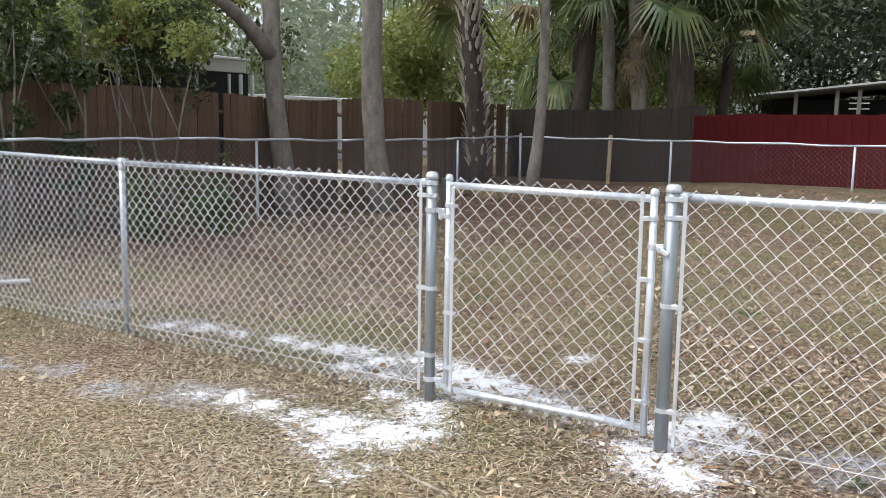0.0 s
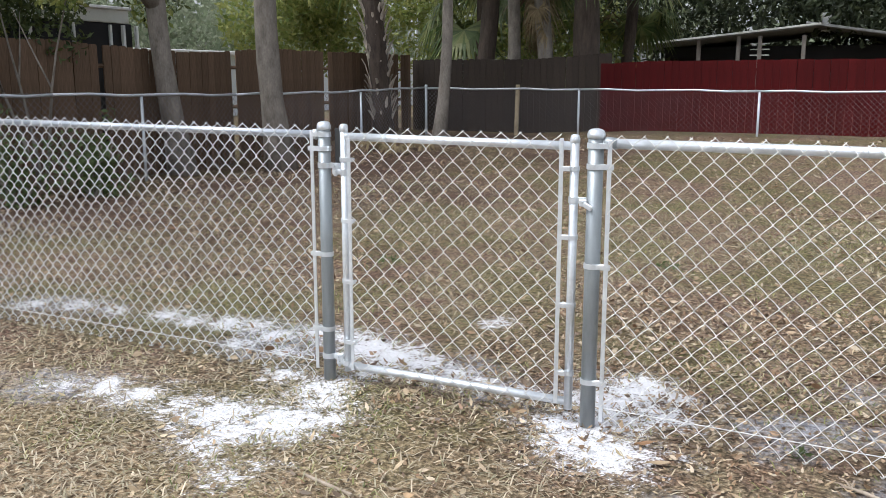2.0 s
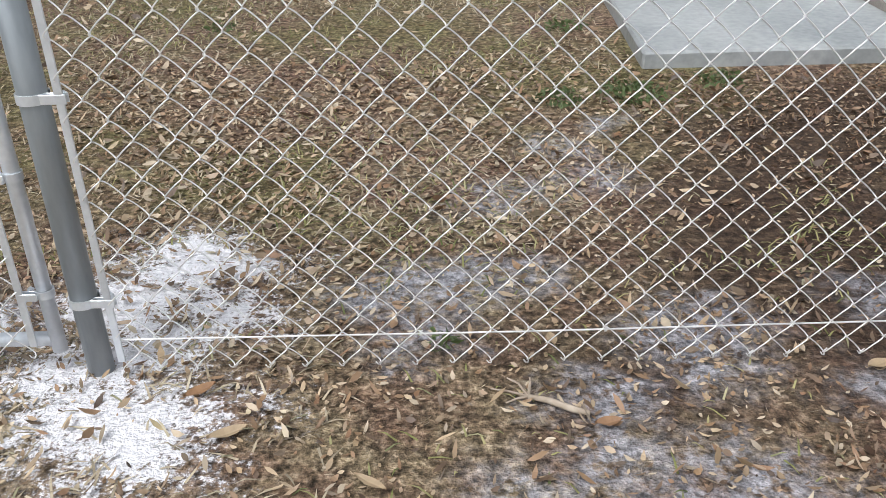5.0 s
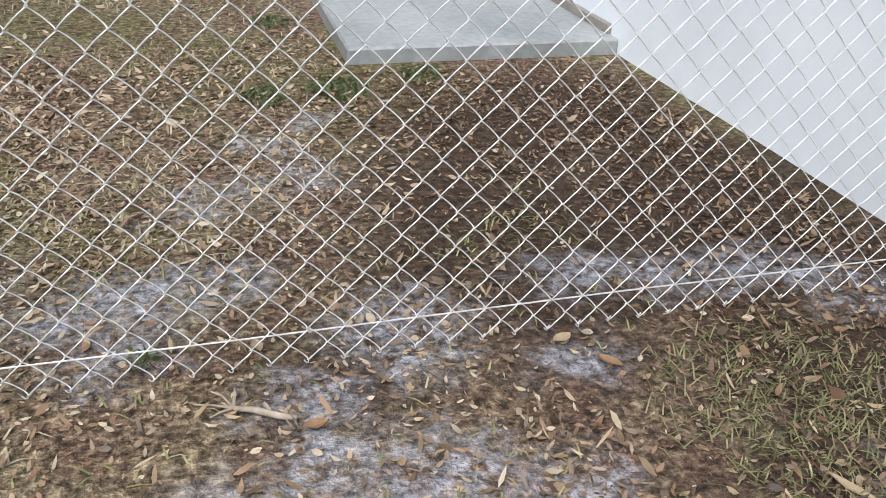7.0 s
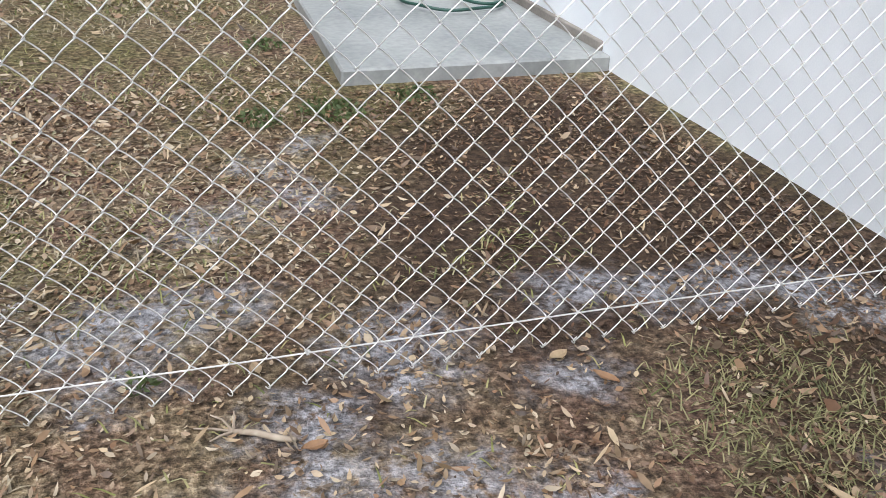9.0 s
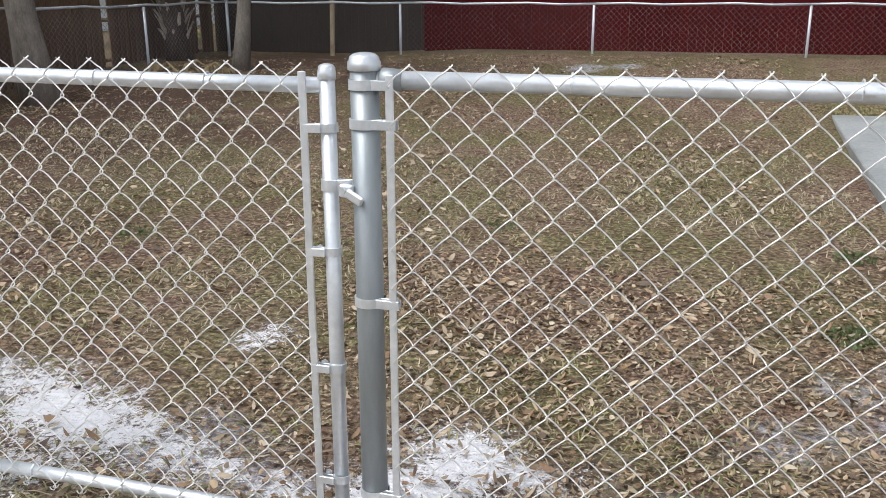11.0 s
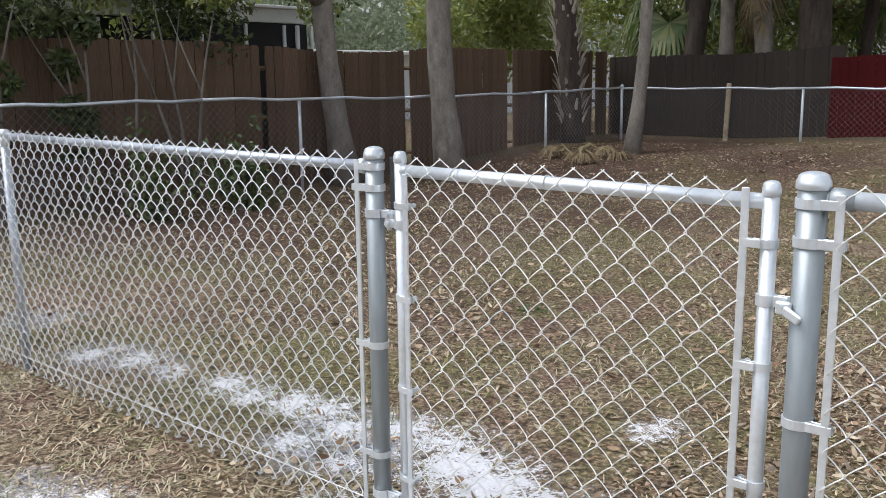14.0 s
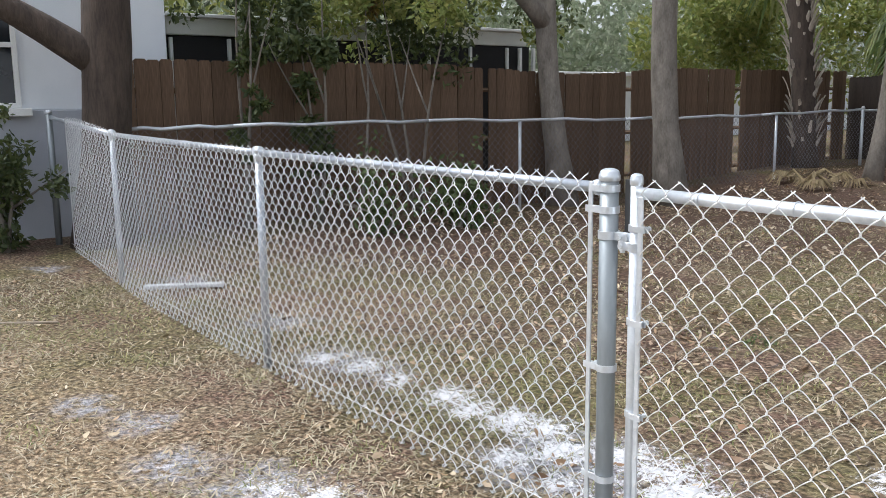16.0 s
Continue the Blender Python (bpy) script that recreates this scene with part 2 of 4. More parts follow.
    damp = disc_mask(n, l, wav, [(4.0, 1.6, .55), (4.2, .8, .6), (4.3, .2, .4), (3.6, 1.4, .5), (3.3, -.1, .25), (3.9, -.3, .4), (4.2, -.6, .6), (3.6, -.9, .4), (3.4, .15, .35), (3.4, .8, .55), (3.9, .5, .6), (3.1, .45, .3), (2.7, -.1, .2)], .3)
    c = mix_col(n, l, mul(n, l, damp, .92), c, mix_col(n, l, fine.outputs[0], (.022, .014, .010), (.10, .062, .040)))
    # grey sand, patchy
    grey = disc_mask(n, l, wav, GREY_SAND, .11)
    patch = n.new("ShaderNodeMapRange")
    l.new(noise_node(n, l, pos, 16, 5, 0.7).outputs[0], patch.inputs["Value"])
    patch.inputs["From Min"].default_value, patch.inputs["From Max"].default_value = 0.38, 0.53
    gm = mul(n, l, grey, patch.outputs[0])
    c = mix_col(n, l, mul(n, l, gm, .85), c, mix_col(n, l, grit.outputs[0], (.32, .32, .35), (.52, .52, .56)))
    # scraps and hollows, dark and light, with small leaf shadows multiplied into the colour
    shadow_speck = n.new("ShaderNodeMapRange")
    l.new(noise_node(n, l, pos, 24, 6, .8).outputs[0], shadow_speck.inputs["Value"])
    shadow_speck.inputs["From Min"].default_value, shadow_speck.inputs["From Max"].default_value = .40, .60
    shadow_speck.inputs["To Min"].default_value, shadow_speck.inputs["To Max"].default_value = .38, 1.35
    c = mix_col(n, l, 1.0, c, shadow_speck.outputs[0], 'MULTIPLY')
    # white sand thrown up from the post holes, ragged and thin at the rim
    n1, n2, n3 = noise_node(n, l, pos, 5, 4, .6), noise_node(n, l, pos, 21, 5, .7), noise_node(n, l, pos, 85, 3, .7)
    def shifted(o):
        q = n.new("ShaderNodeMath")
        q.operation = 'SUBTRACT'
        l.new(o, q.inputs[0])
        q.inputs[1].default_value = .5
        return q.outputs[0]
    r1, r2, r3 = shifted(n1.outputs[0]), shifted(n2.outputs[0]), shifted(n3.outputs[0])
    thin = disc_mask(n, l, pos, WHITE_SAND, .16, ((r1, .5), (r2, .7), (r3, .6)))
    c = mix_col(n, l, mul(n, l, thin, .6), c, mix_col(n, l, grit.outputs[0], (.36, .345, .35), (.64, .62, .63)))
    white = disc_mask(n, l, pos, WHITE_SAND, .055, ((r1, .45), (r2, .75), (r3, .55)))
    c = mix_col(n, l, white, c, mix_col(n, l, fine.outputs[0], (.62, .61, .63), (.92, .91, .93)))
    l.new(c, b.inputs["Base Color"])
    b.inputs["Roughness"].default_value = 0.92
    b.inputs["Specular IOR Level"].default_value = 0.2
    h = n.new("ShaderNodeMath")
    h.operation = 'MULTIPLY_ADD'
    l.new(fine.outputs[0], h.inputs[0])
    h.inputs[1].default_value = 1.0
    l.new(mid.outputs[0], h.inputs[2])
    bump(n, l, h.outputs[0], 1.0, 0.03, b)
    return m


GALV = simple_mat("galvanised_steel", (.56, .59, .62), (.82, .85, .88), 6, .36, .6, .0004)
# Left run's steel, darkened as if it mirrored the dark ground.
DIM_GALV = simple_mat("dimmed_galvanised_steel", (.36, .39, .43), (.58, .61, .65), 5, .34, .75, .0004)
GALV_POST = simple_mat("galvanised_post", (.23, .255, .265), (.35, .375, .385), 3, .46, .55, .0004, stretch=(1, 1, .25))
WIRE = simple_mat("galvanised_wire", (.68, .68, .67), (.92, .92, .90), 9, .40, .6)
# Dimmer copy of the wire for the left run, shade put into its colour.
SHADE_WIRE = simple_mat("shaded_galvanised_wire", (.56, .58, .60), (.86, .87, .87), 2.5, .40, .55)
OLD_WIRE = simple_mat("weathered_wire", (.11, .105, .115), (.23, .22, .235), 5, .6, .3)
# Weathered cedar darkened by colour for the shade under the trees.
SHADED_WOOD = simple_mat("shaded_weathered_cedar", (.018, .013, .010), (.060, .042, .030), 1.3, .9, 0, .004, stretch=(3, 3, .6), rnd=.14, fine=20)
RUSTY = simple_mat("dark_gap_strap", (.015, .015, .017), (.04, .04, .04), 9, .6)
WOOD = simple_mat("weathered_cedar", (.052, .034, .022), (.23, .150, .098), .9, .9, 0, .006, stretch=(3, 3, .35), rnd=.15, fine=20, spec=.2)
RED_WOOD = simple_mat("red_painted_wood", (.046, .004, .0045), (.090, .008, .008), 2.5, .85, 0, .002, stretch=(4, 4, .5), rnd=.10, fine=22, spec=.12)
STUCCO = simple_mat("white_stucco", (.78, .82, .86), (.90, .93, .96), 1.6, .85, 0, .004, fine=130)
GREY_WALL = simple_mat("grey_lower_wall", (.40, .42, .46), (.52, .54, .58), 1.4, .8, 0, .003, fine=90)
CONCRETE = simple_mat("concrete_slab", (.18, .195, .195), (.43, .44, .43), 1.3, .5, 0, .002, fine=24)
FOOTING = simple_mat("stained_footing", (.17, .15, .13), (.32, .29, .26), 4, .85, 0, .003)
BARK = simple_mat("oak_bark", (.030, .021, .016), (.105, .078, .060), 5, .95, 0, .03, stretch=(3, 3, .6), fine=24)
PALE_BARK = simple_mat("pale_bark", (.10, .085, .070), (.30, .265, .225), 4, .95, 0, .02, stretch=(2, 2, .8), fine=28)
BOOT = simple_mat("palm_boot", (.20, .165, .13), (.62, .55, .46), 6, .9, 0, .004, stretch=(1, 1, .4), rnd=.25)
SHINGLE = simple_mat("grey_roof", (.16, .16, .16), (.30, .30, .29), 4, .85, 0, .004)
FASCIA = simple_mat("cream_fascia", (.58, .59, .53), (.76, .76, .70), 2, .7)
WHITE = simple_mat("white_trim", (.72, .72, .70), (.86, .86, .84), 3, .6)
# Porch insect screen; also the shade colour of the back house wall.
SCREEN_SHADE = simple_mat("dark_screen_and_wall_shade", (.006, .006, .007), (.02, .02, .022), 3, .75)
HOSE = simple_mat("green_hose", (.012, .045, .035), (.03, .10, .075), 12, .42)
TWIG = simple_mat("dry_twig", (.22, .17, .12), (.45, .38, .30), 14, .9, 0, .001)
STRAW = simple_mat("dead_frond", (.25, .19, .11), (.52, .43, .28), 8, .85, rnd=.2)
LITTER = leaf_mat("leaf_litter", [(.05, .033, .024), (.29, .18, .095), (.12, .08, .055), (.50, .39, .25), (.23, .125, .065), (.56, .47, .34), (.08, .052, .036), (.36, .26, .15)], .55, .1)
DRY_LITTER = leaf_mat("dry_leaf_litter", [(.16, .11, .07), (.46, .36, .22), (.30, .21, .125), (.64, .54, .39), (.38, .25, .13), (.56, .47, .32), (.10, .07, .045), (.44, .36, .20)], .6, .1)
# Damp leaves, darkened further for the shade of the house.
WET_SHADE_LITTER = leaf_mat("damp_shaded_leaf_litter", [(.035, .021, .014), (.16, .082, .042), (.07, .043, .028), (.27, .17, .095), (.11, .055, .03), (.34, .25, .155), (.05, .032, .021)], .5, .1)
THATCH = leaf_mat("dry_grass", [(.28, .23, .15), (.46, .39, .27), (.20, .165, .11), (.60, .52, .38), (.24, .23, .13)], .75, .15)
GRASS = leaf_mat("live_grass", [(.13, .15, .04), (.26, .26, .09), (.40, .36, .17), (.09, .12, .03), (.50, .46, .27)], .65, .25)
WEED = leaf_mat("green_weed", [(.06, .09, .03), (.11, .15, .05), (.09, .12, .05)], .6, .25)
# Darker copy of the oak leaves, with shade put into the colour.
SHADED_LEAF = leaf_mat("shaded_oak_leaves", [(.020, .030, .012), (.038, .052, .020), (.055, .068, .026), (.03, .04, .018)], .6, .25)
LUMP = simple_mat("mossy_concrete", (.09, .09, .075), (.20, .195, .165), 9, .9, 0, .004)
OAK_LEAF = leaf_mat("oak_leaves", [(.035, .055, .018), (.07, .095, .028), (.11, .13, .04), (.05, .075, .03)], .55, .3)
LIGHT_LEAF = leaf_mat("light_green_leaves", [(.13, .18, .04), (.24, .28, .07), (.33, .33, .10), (.18, .22, .07)], .55, .45)
# Distant foliage: the pale haze is mixed into these leaf colours.
HAZY_LEAF = leaf_mat("hazed_far_leaves", [(.20, .24, .15), (.28, .33, .21), (.36, .39, .28), (.25, .28, .19)], .7, .5)
PALM_LEAF = leaf_mat("palm_leaves", [(.06, .10, .035), (.13, .18, .06), (.24, .26, .10), (.09, .13, .05)], .45, .35)
YELLOW_LEAF = leaf_mat("yellowing_leaves", [(.20, .16, .04), (.32, .24, .06), (.12, .14, .04), (.22, .10, .05)], .6, .35)

# ---- ground ----
def spread(lo, hi, step, far):
    mid = list(np.arange(lo, hi + 1e-6, step))
    a, b, s = [], [], step
    x = lo
    while x > -far:
        s *= 1.45
        x -= s
        a.append(x)
    s, x = step, hi
    while x < far:
        s *= 1.45
        x += s
        b.append(x)
    return a[::-1] + mid + b


def build_ground():
    xs, ys = spread(-9.5, 5.2, .065, 900), spread(-4.6, 14.5, .075, 900)
    nx, ny = len(xs), len(ys)
    verts = np.array([(x, y, ground_z(x, y)) for y in ys for x in xs])
    faces = [(j * nx + i, j * nx + i + 1, (j + 1) * nx + i + 1, (j + 1) * nx + i) for j in range(ny - 1) for i in range(nx - 1)]
    me = from_arrays("ground", verts, faces, ground_material())
    me.polygons.foreach_set("use_smooth", [True] * len(me.polygons))
    tagged(new("ground", me), "dry leaf-strewn yard soil with white sand patches", "ground", kind="structure")


build_ground()


# ---- chain-link fences ----
PITCH, DIAMOND, WIRE_R = 0.0455, 0.0920, 0.0018


def wire_points(top, bottom, even, pitch, diamond, tip, depth=0.0078):
    """One flattened spiral wire of the fabric, from the top down; left links at x = 0, right links at x = pitch."""
    pts = []
    z, right = top, even
    first = True
    k = pitch / .0455
    while z > bottom - 1e-6:
        x = pitch + 0.0018 if right else -0.0018
        s = -k if right else k
        a, b = (depth, -depth) if right else (-depth, depth)
        if first:
            pts.append((x - s * .0012, a * .3, z + tip))
        else:
            pts.append((x + s * .0100, a, z + 0.0125 * k))
            pts.append((x + s * .0030, a * .75, z + 0.0042 * k))
        pts.append((x, 0, z))
        if z - diamond / 2 > bottom - 1e-6:
            drop = .0022 if first else 0   # the peaks are sharper than the links
            pts.append((x + s * .0060, b * .75, z - 0.0036 * k - drop))
            pts.append((x + s * .0160, b, z - 0.0115 * k - drop * 1.6))
            pts.append((pitch / 2 + s * .0020, b, z - diamond / 4 + .0022))
        else:   # the cut end, bent back
            pts.append((x + s * .0020, b * .6, z - .0040))
            pts.append((x + s * .0075, b * .9, z - .0010))
            pts.append((x + s * .0125, b * .8, z + .0060))
        z -= diamond / 2
        right = not right
        first = False
    return pts


def fabric(parent, x0, x1, top, bottom, zshift=None, y=-.026, pitch=PITCH, diamond=DIAMOND, r=WIRE_R, tip=.003, mat_=None):
    """Wires of the fabric from x0 to x1, each an object on one of two meshes."""
    count = int(round((x1 - x0) / pitch))
    two = []
    for even in (True, False):
        bm = bmesh.new()
        add_tube(bm, wire_points(top, bottom, even, pitch, diamond, tip), r, 5, False)
        two.append(link_mesh("wire", bm, mat_ or WIRE, True))
    rng = random.Random(int(abs(x0) * 100) + 7)
    for k in range(count):
        x = x0 + k * pitch
        dz = zshift(x) if zshift else 0
        m = pose(x, y + rng.uniform(-.0012, .0012), dz + rng.uniform(-.002, .002), rng.uniform(-.15, .15), rng.uniform(-.12, .12), rng.uniform(-3, 3))
        piece("wire", two[k % 2], parent, m)


def post_part(parent, name, x, y, r, h, mat_, z0=-0.05, lean=0.0):
    bm = bmesh.new()
    add_tube(bm, [(0, 0, z0), (0, 0, h * .5), (0, 0, h)], r, 20)
    ob = part(name, bm, mat_, parent, smooth_faces=True)
    ob.location = (x, y, 0)
    ob.rotation_euler = (0, lean, 0)
    return ob


def cap_part(parent, r, z, dome=0.014):
    bm = bmesh.new()
    prof = [(r * 1.06, -.022), (r * 1.14, -.020), (r * 1.14, -.004), (r * 1.03, .002)]
    prof += [(r * 1.03 * math.cos(a), .004 + dome * math.sin(a)) for a in (0.25, .5, .8, 1.1, 1.35, 1.56)]
    lathe(bm, prof, (0, 0, z), 20)
    part("cap", bm, GALV, parent, "domed galvanised cap", True)


def band_part(parent, r, z, side, reach=0.035, w=0.022, name="band", tilt=0.0):
    """A strap round a post with two ears and a bolt towards side (+1 or -1 along x)."""
    bm = bmesh.new()
    t = 0.0035
    n = 20
    rings = []
    for k in range(n + 1):
        a = radians(20) + k / n * radians(320)
        c, s = math.cos(a) * side, math.sin(a)
        rings.append([bm.verts.new(((r + e) * c, (r + e) * s, z + dz)) for e, dz in ((0, -w / 2), (t, -w / 2), (t, w / 2), (0, w / 2))])
    for a, b in zip(rings, rings[1:]):
        for k in range(4):
            f = (a[k], a[(k + 1) % 4], b[(k + 1) % 4], b[k])
            bm.faces.new(f if side > 0 else f[::-1])
    for s in (-1, 1):
        add_box(bm, (side * (r + reach / 2 - .003), s * .0075 - (.018 if name == 'band' else 0), z), (reach + .012, .0035, w), .001)
    ob = part(name, bm, GALV, parent)
    bolt = bmesh.new()
    bx = side * (r + reach * .6)
    add_tube(bolt, [(bx, -.02, z), (bx, .016, z)], .0042, 8)
    add_tube(bolt, [(bx, -.024, z), (bx, -.018, z)], .0085, 6)
    add_tube(bolt, [(bx, .010, z), (bx, .017, z)], .0080, 6)
    part("bolt", bolt, GALV, ob)
    return ob


def bar_part(parent, x, z0, z1, y=-.024, w=.006, lean=0.0):
    bm = bmesh.new()
    add_box(bm, (0, 0, (z0 + z1) / 2), (.018, w, z1 - z0), .001)
    ob = part("tension_bar", bm, GALV, parent, "flat galvanised tension bar")
    ob.location = (x, y, 0)
    ob.rotation_euler = (0, lean, 0)


def rail_part(parent, a, b, r, name="top_rail", swell=(), mat_=None):
    bm = bmesh.new()
    a, b = Vector(a), Vector(b)
    add_tube(bm, [a, a.lerp(b, .3), a.lerp(b, .6), b], r, 14)
    for f in swell:
        p, d = a.lerp(b, f), (b - a).normalized()
        add_tube(bm, [p - d * .07, p - d * .06, p + d * .06, p + d * .07], [r, r * 1.1, r * 1.1, r], 14)
    return part(name, bm, mat_ or GALV, parent, smooth_faces=True)


def tie_part(parent, x, z, r, y=0):
    bm = bmesh.new()
    add_tube(bm, [(x, y + (r + .002) * math.sin(a), z + (r + .002) * math.cos(a)) for a in np.linspace(-2.6, 2.6, 10)], .0018, 5)
    part("tie_wire", bm, GALV, parent)


def left_rise(x):
    return 0.13 * smooth(-4.6, -6.8, x)


def front_fence_left():
    f = thing("chain_link_fence", "new galvanised chain-link fence run with line posts", "fence", group="front fence runs")
    p = post_part(f, "terminal_post", 0, 0, .030, 1.262, GALV_POST)
    p["label"] = "thick dull grey galvanised gate post"
    cap_part(p, .030, 1.260)
    for z, s, reach in ((1.215, -1, .03), (1.148, -1, .045), (.635, -1, .045), (.258, -1, .045)):
        band_part(p, .0305, z, s, reach)
    for z in (1.068, .12):
        hinge_on_post(p, z)
    bar_part(f, -.056, .05, 1.235)
    xs = [-2.64, -5.43]
    for x in xs:
        q = post_part(f, "line_post", x, .012, .0225, 1.205 + left_rise(x), DIM_GALV)
        bm = bmesh.new()
        lathe(bm, [(.026, -.03), (.027, 0), (.024, .012), (.012, .02)], (0, 0, 1.205 + left_rise(x)))
        add_tube(bm, [(-.028, 0, 1.232 + left_rise(x)), (.028, 0, 1.232 + left_rise(x))], .026, 14)
        part("loop_cap", bm, GALV, q, "eye-top rail cap", True)
        for z in (.2, .5, .8, 1.05):
            bm = bmesh.new()
            add_tube(bm, [((.027) * math.cos(a), (.027) * math.sin(a), z) for a in np.linspace(-2.9, .2, 9)], .0018, 5)
            part("tie_wire", bm, GALV, q)
    zr = 1.214
    rail_part(f, (-.04, 0.004, zr), (-2.64, .012, zr + .008), .0180, swell=(.55,), mat_=DIM_GALV)
    rail_part(f, (-2.64, .012, zr + .008), (-5.43, .012, zr + .045), .0180, swell=(.4,), mat_=DIM_GALV)
    rail_part(f, (-5.43, .012, zr + .045), (-7.5, .012, zr + .165), .0205, mat_=DIM_GALV)
    bm = bmesh.new()
    add_tube(bm, [(-.06, 0, zr), (-.045, 0, zr), (-.035, 0, zr)], [.024, .026, .022], 14)
    part("rail_end_cup", bm, GALV, f, smooth_faces=True)
    for x in np.arange(-.55, -7, -.62):
        tie_part(f, float(x), zr + .008 + left_rise(float(x)) * .95, .0205)
    bm = bmesh.new()
    add_tube(bm, [(-.06, -.021, .085), (-2.64, -.021, .08), (-5.43, -.021, .11), (-6.9, -.021, .2)], .0022, 6)
    part("tension_wire", bm, WIRE, f)
    fabric(f, -6.75, -.06, 1.256, .005, left_rise, pitch=.0395, diamond=.0830, r=.0021, tip=.004, mat_=SHADE_WIRE)
    e = post_part(f, "terminal_post", -7.5, .0, .032, 1.44, GALV_POST)
    cap_part(e, .032, 1.438)
    bar_part(f, -6.76, .2, 1.38)
    return f


def hinge_on_post(p, z):
    """Male hinge: strap round the post with a pintle to the gate side."""
    h = band_part(p, .0305, z, 1, .05, .026, "hinge")
    bm = bmesh.new()
    add_tube(bm, [(.06, 0, z - .05), (.06, 0, z - .005)], .008, 10)
    add_tube(bm, [(.035, 0, z - .004), (.075, 0, z - .004)], .008, 8)
    part("pintle", bm, GALV, h)


def gate():
    g = thing("chain_link_gate", "closed galvanised chain-link gate with tubular frame", "gate")
    r = .0185
    xl, xr = .112, 1.252
    lean = radians(.0)
    for name, x, h in (("gate_upright", xl, 1.254), ("gate_upright", xr, 1.238)):
        u = post_part(g, name, x, 0, r, h, GALV, .055)
        cap_part(u, r, h, .010)
        side = 1 if x < .6 else -1
        for z in ((1.101, .809, .511, .208) if side > 0 else (1.109, .819, .524, .22)):
            band_part(u, r + .0005, z, side, .035, .020)
        if side > 0:
            for z in (1.041, .095):
                h2 = band_part(u, r + .0005, z, -1, .042, .026, "hinge")
                bm = bmesh.new()
                add_tube(bm, [(-.05, 0, z - .016), (-.05, 0, z + .016)], .012, 12)
                part("barrel", bm, GALV, h2)
        else:
            latch = band_part(u, r + .0005, .978, 1, .03, .026, "latch")
            bm = bmesh.new()
            add_box(bm, (.052, -.030, .972), (.034, .018, .030), .004)
            add_box(bm, (.074, -.042, .960), (.046, .012, .022), .004, pose(0, 0, 0, 0, 28, -6))
            add_tube(bm, [(.048, -.045, .975), (.048, -.012, .975)], .006, 10)
            part("fork", bm, GALV, latch, "galvanised fork latch arm")
    bm = bmesh.new()
    add_box(bm, (.062, .022, 1.150), (.030, .006, .19), .002)
    part("strap", bm, RUSTY, g, "black strap between gate and post")
    rail_part(g, (xl + .012, 0, 1.208), (xr - .012, 0, 1.203), r, "top_rail")
    rail_part(g, (xl + .012, 0, .082), (xr - .012, 0, .088), r, "bottom_rail")
    bar_part(g, xl + .040, .07, 1.20)
    bar_part(g, xr - .050, .08, 1.235)
    fabric(g, xl + .04, xr - .045, 1.252, .05)
    for x in np.arange(.3, 1.2, .3):
        tie_part(g, float(x), .086, r)
        tie_part(g, float(x) + .05, 1.206, r)


def front_fence_right():
    f = thing("chain_link_fence", "new galvanised chain-link fence run ending at house wall", "fence", group="front fence runs")
    p = post_part(f, "terminal_post", 1.342, 0, .0325, 1.262, GALV_POST)
    p["label"] = "thick dull grey galvanised gate post"
    cap_part(p, .0325, 1.260)
    for z, reach in ((1.208, .03), (1.122, .045), (.705, .045), (.198, .045)):
        band_part(p, .033, z, 1, reach)
    bar_part(f, 1.342 + .066, .03, 1.232)
    rail_part(f, (1.375, .004, 1.218), (4.56, .004, 1.215), .0205, swell=(.6,))
    fabric(f, 1.342 + .068, 4.54, 1.252, .005)
    bm = bmesh.new()
    add_tube(bm, [(1.41, -.020, .092), (2.4, -.020, .088), (3.4, -.020, .094), (4.55, -.020, .09)], .0024, 6)
    part("tension_wire", bm, WIRE, f)
    e = post_part(f, "terminal_post", 4.590, 0, .034, 1.245, GALV_POST)
    cap_part(e, .034, 1.243)
    for z in (1.2, .86, .53, .21, .105):
        band_part(e, .0345, z, 1, .03, name="brace_band")
    bar_part(f, 4.545, .03, 1.235, w=.004)
    for x in np.arange(1.8, 4.4, .55):
        tie_part(f, float(x), 1.221, .0205)
    bm = bmesh.new()
    add_tube(bm, [(1.376, .004, 1.218), (1.384, .004, 1.218), (1.40, .004, 1.218), (1.432, .004, 1.218)], [.017, .027, .0265, .0225], 14)
    part("rail_end_cup", bm, GALV_POST, f, smooth_faces=True)
    for x in np.arange(1.7, 4.4, .45):
        bm = bmesh.new()
        add_tube(bm, [(float(x) + .004 * math.sin(a * 3), -.022 + .006 * math.cos(a), .092 + .006 * math.sin(a)) for a in np.linspace(0, 7, 12)], .0014, 5)
        part("hog_ring", bm, WIRE, f)


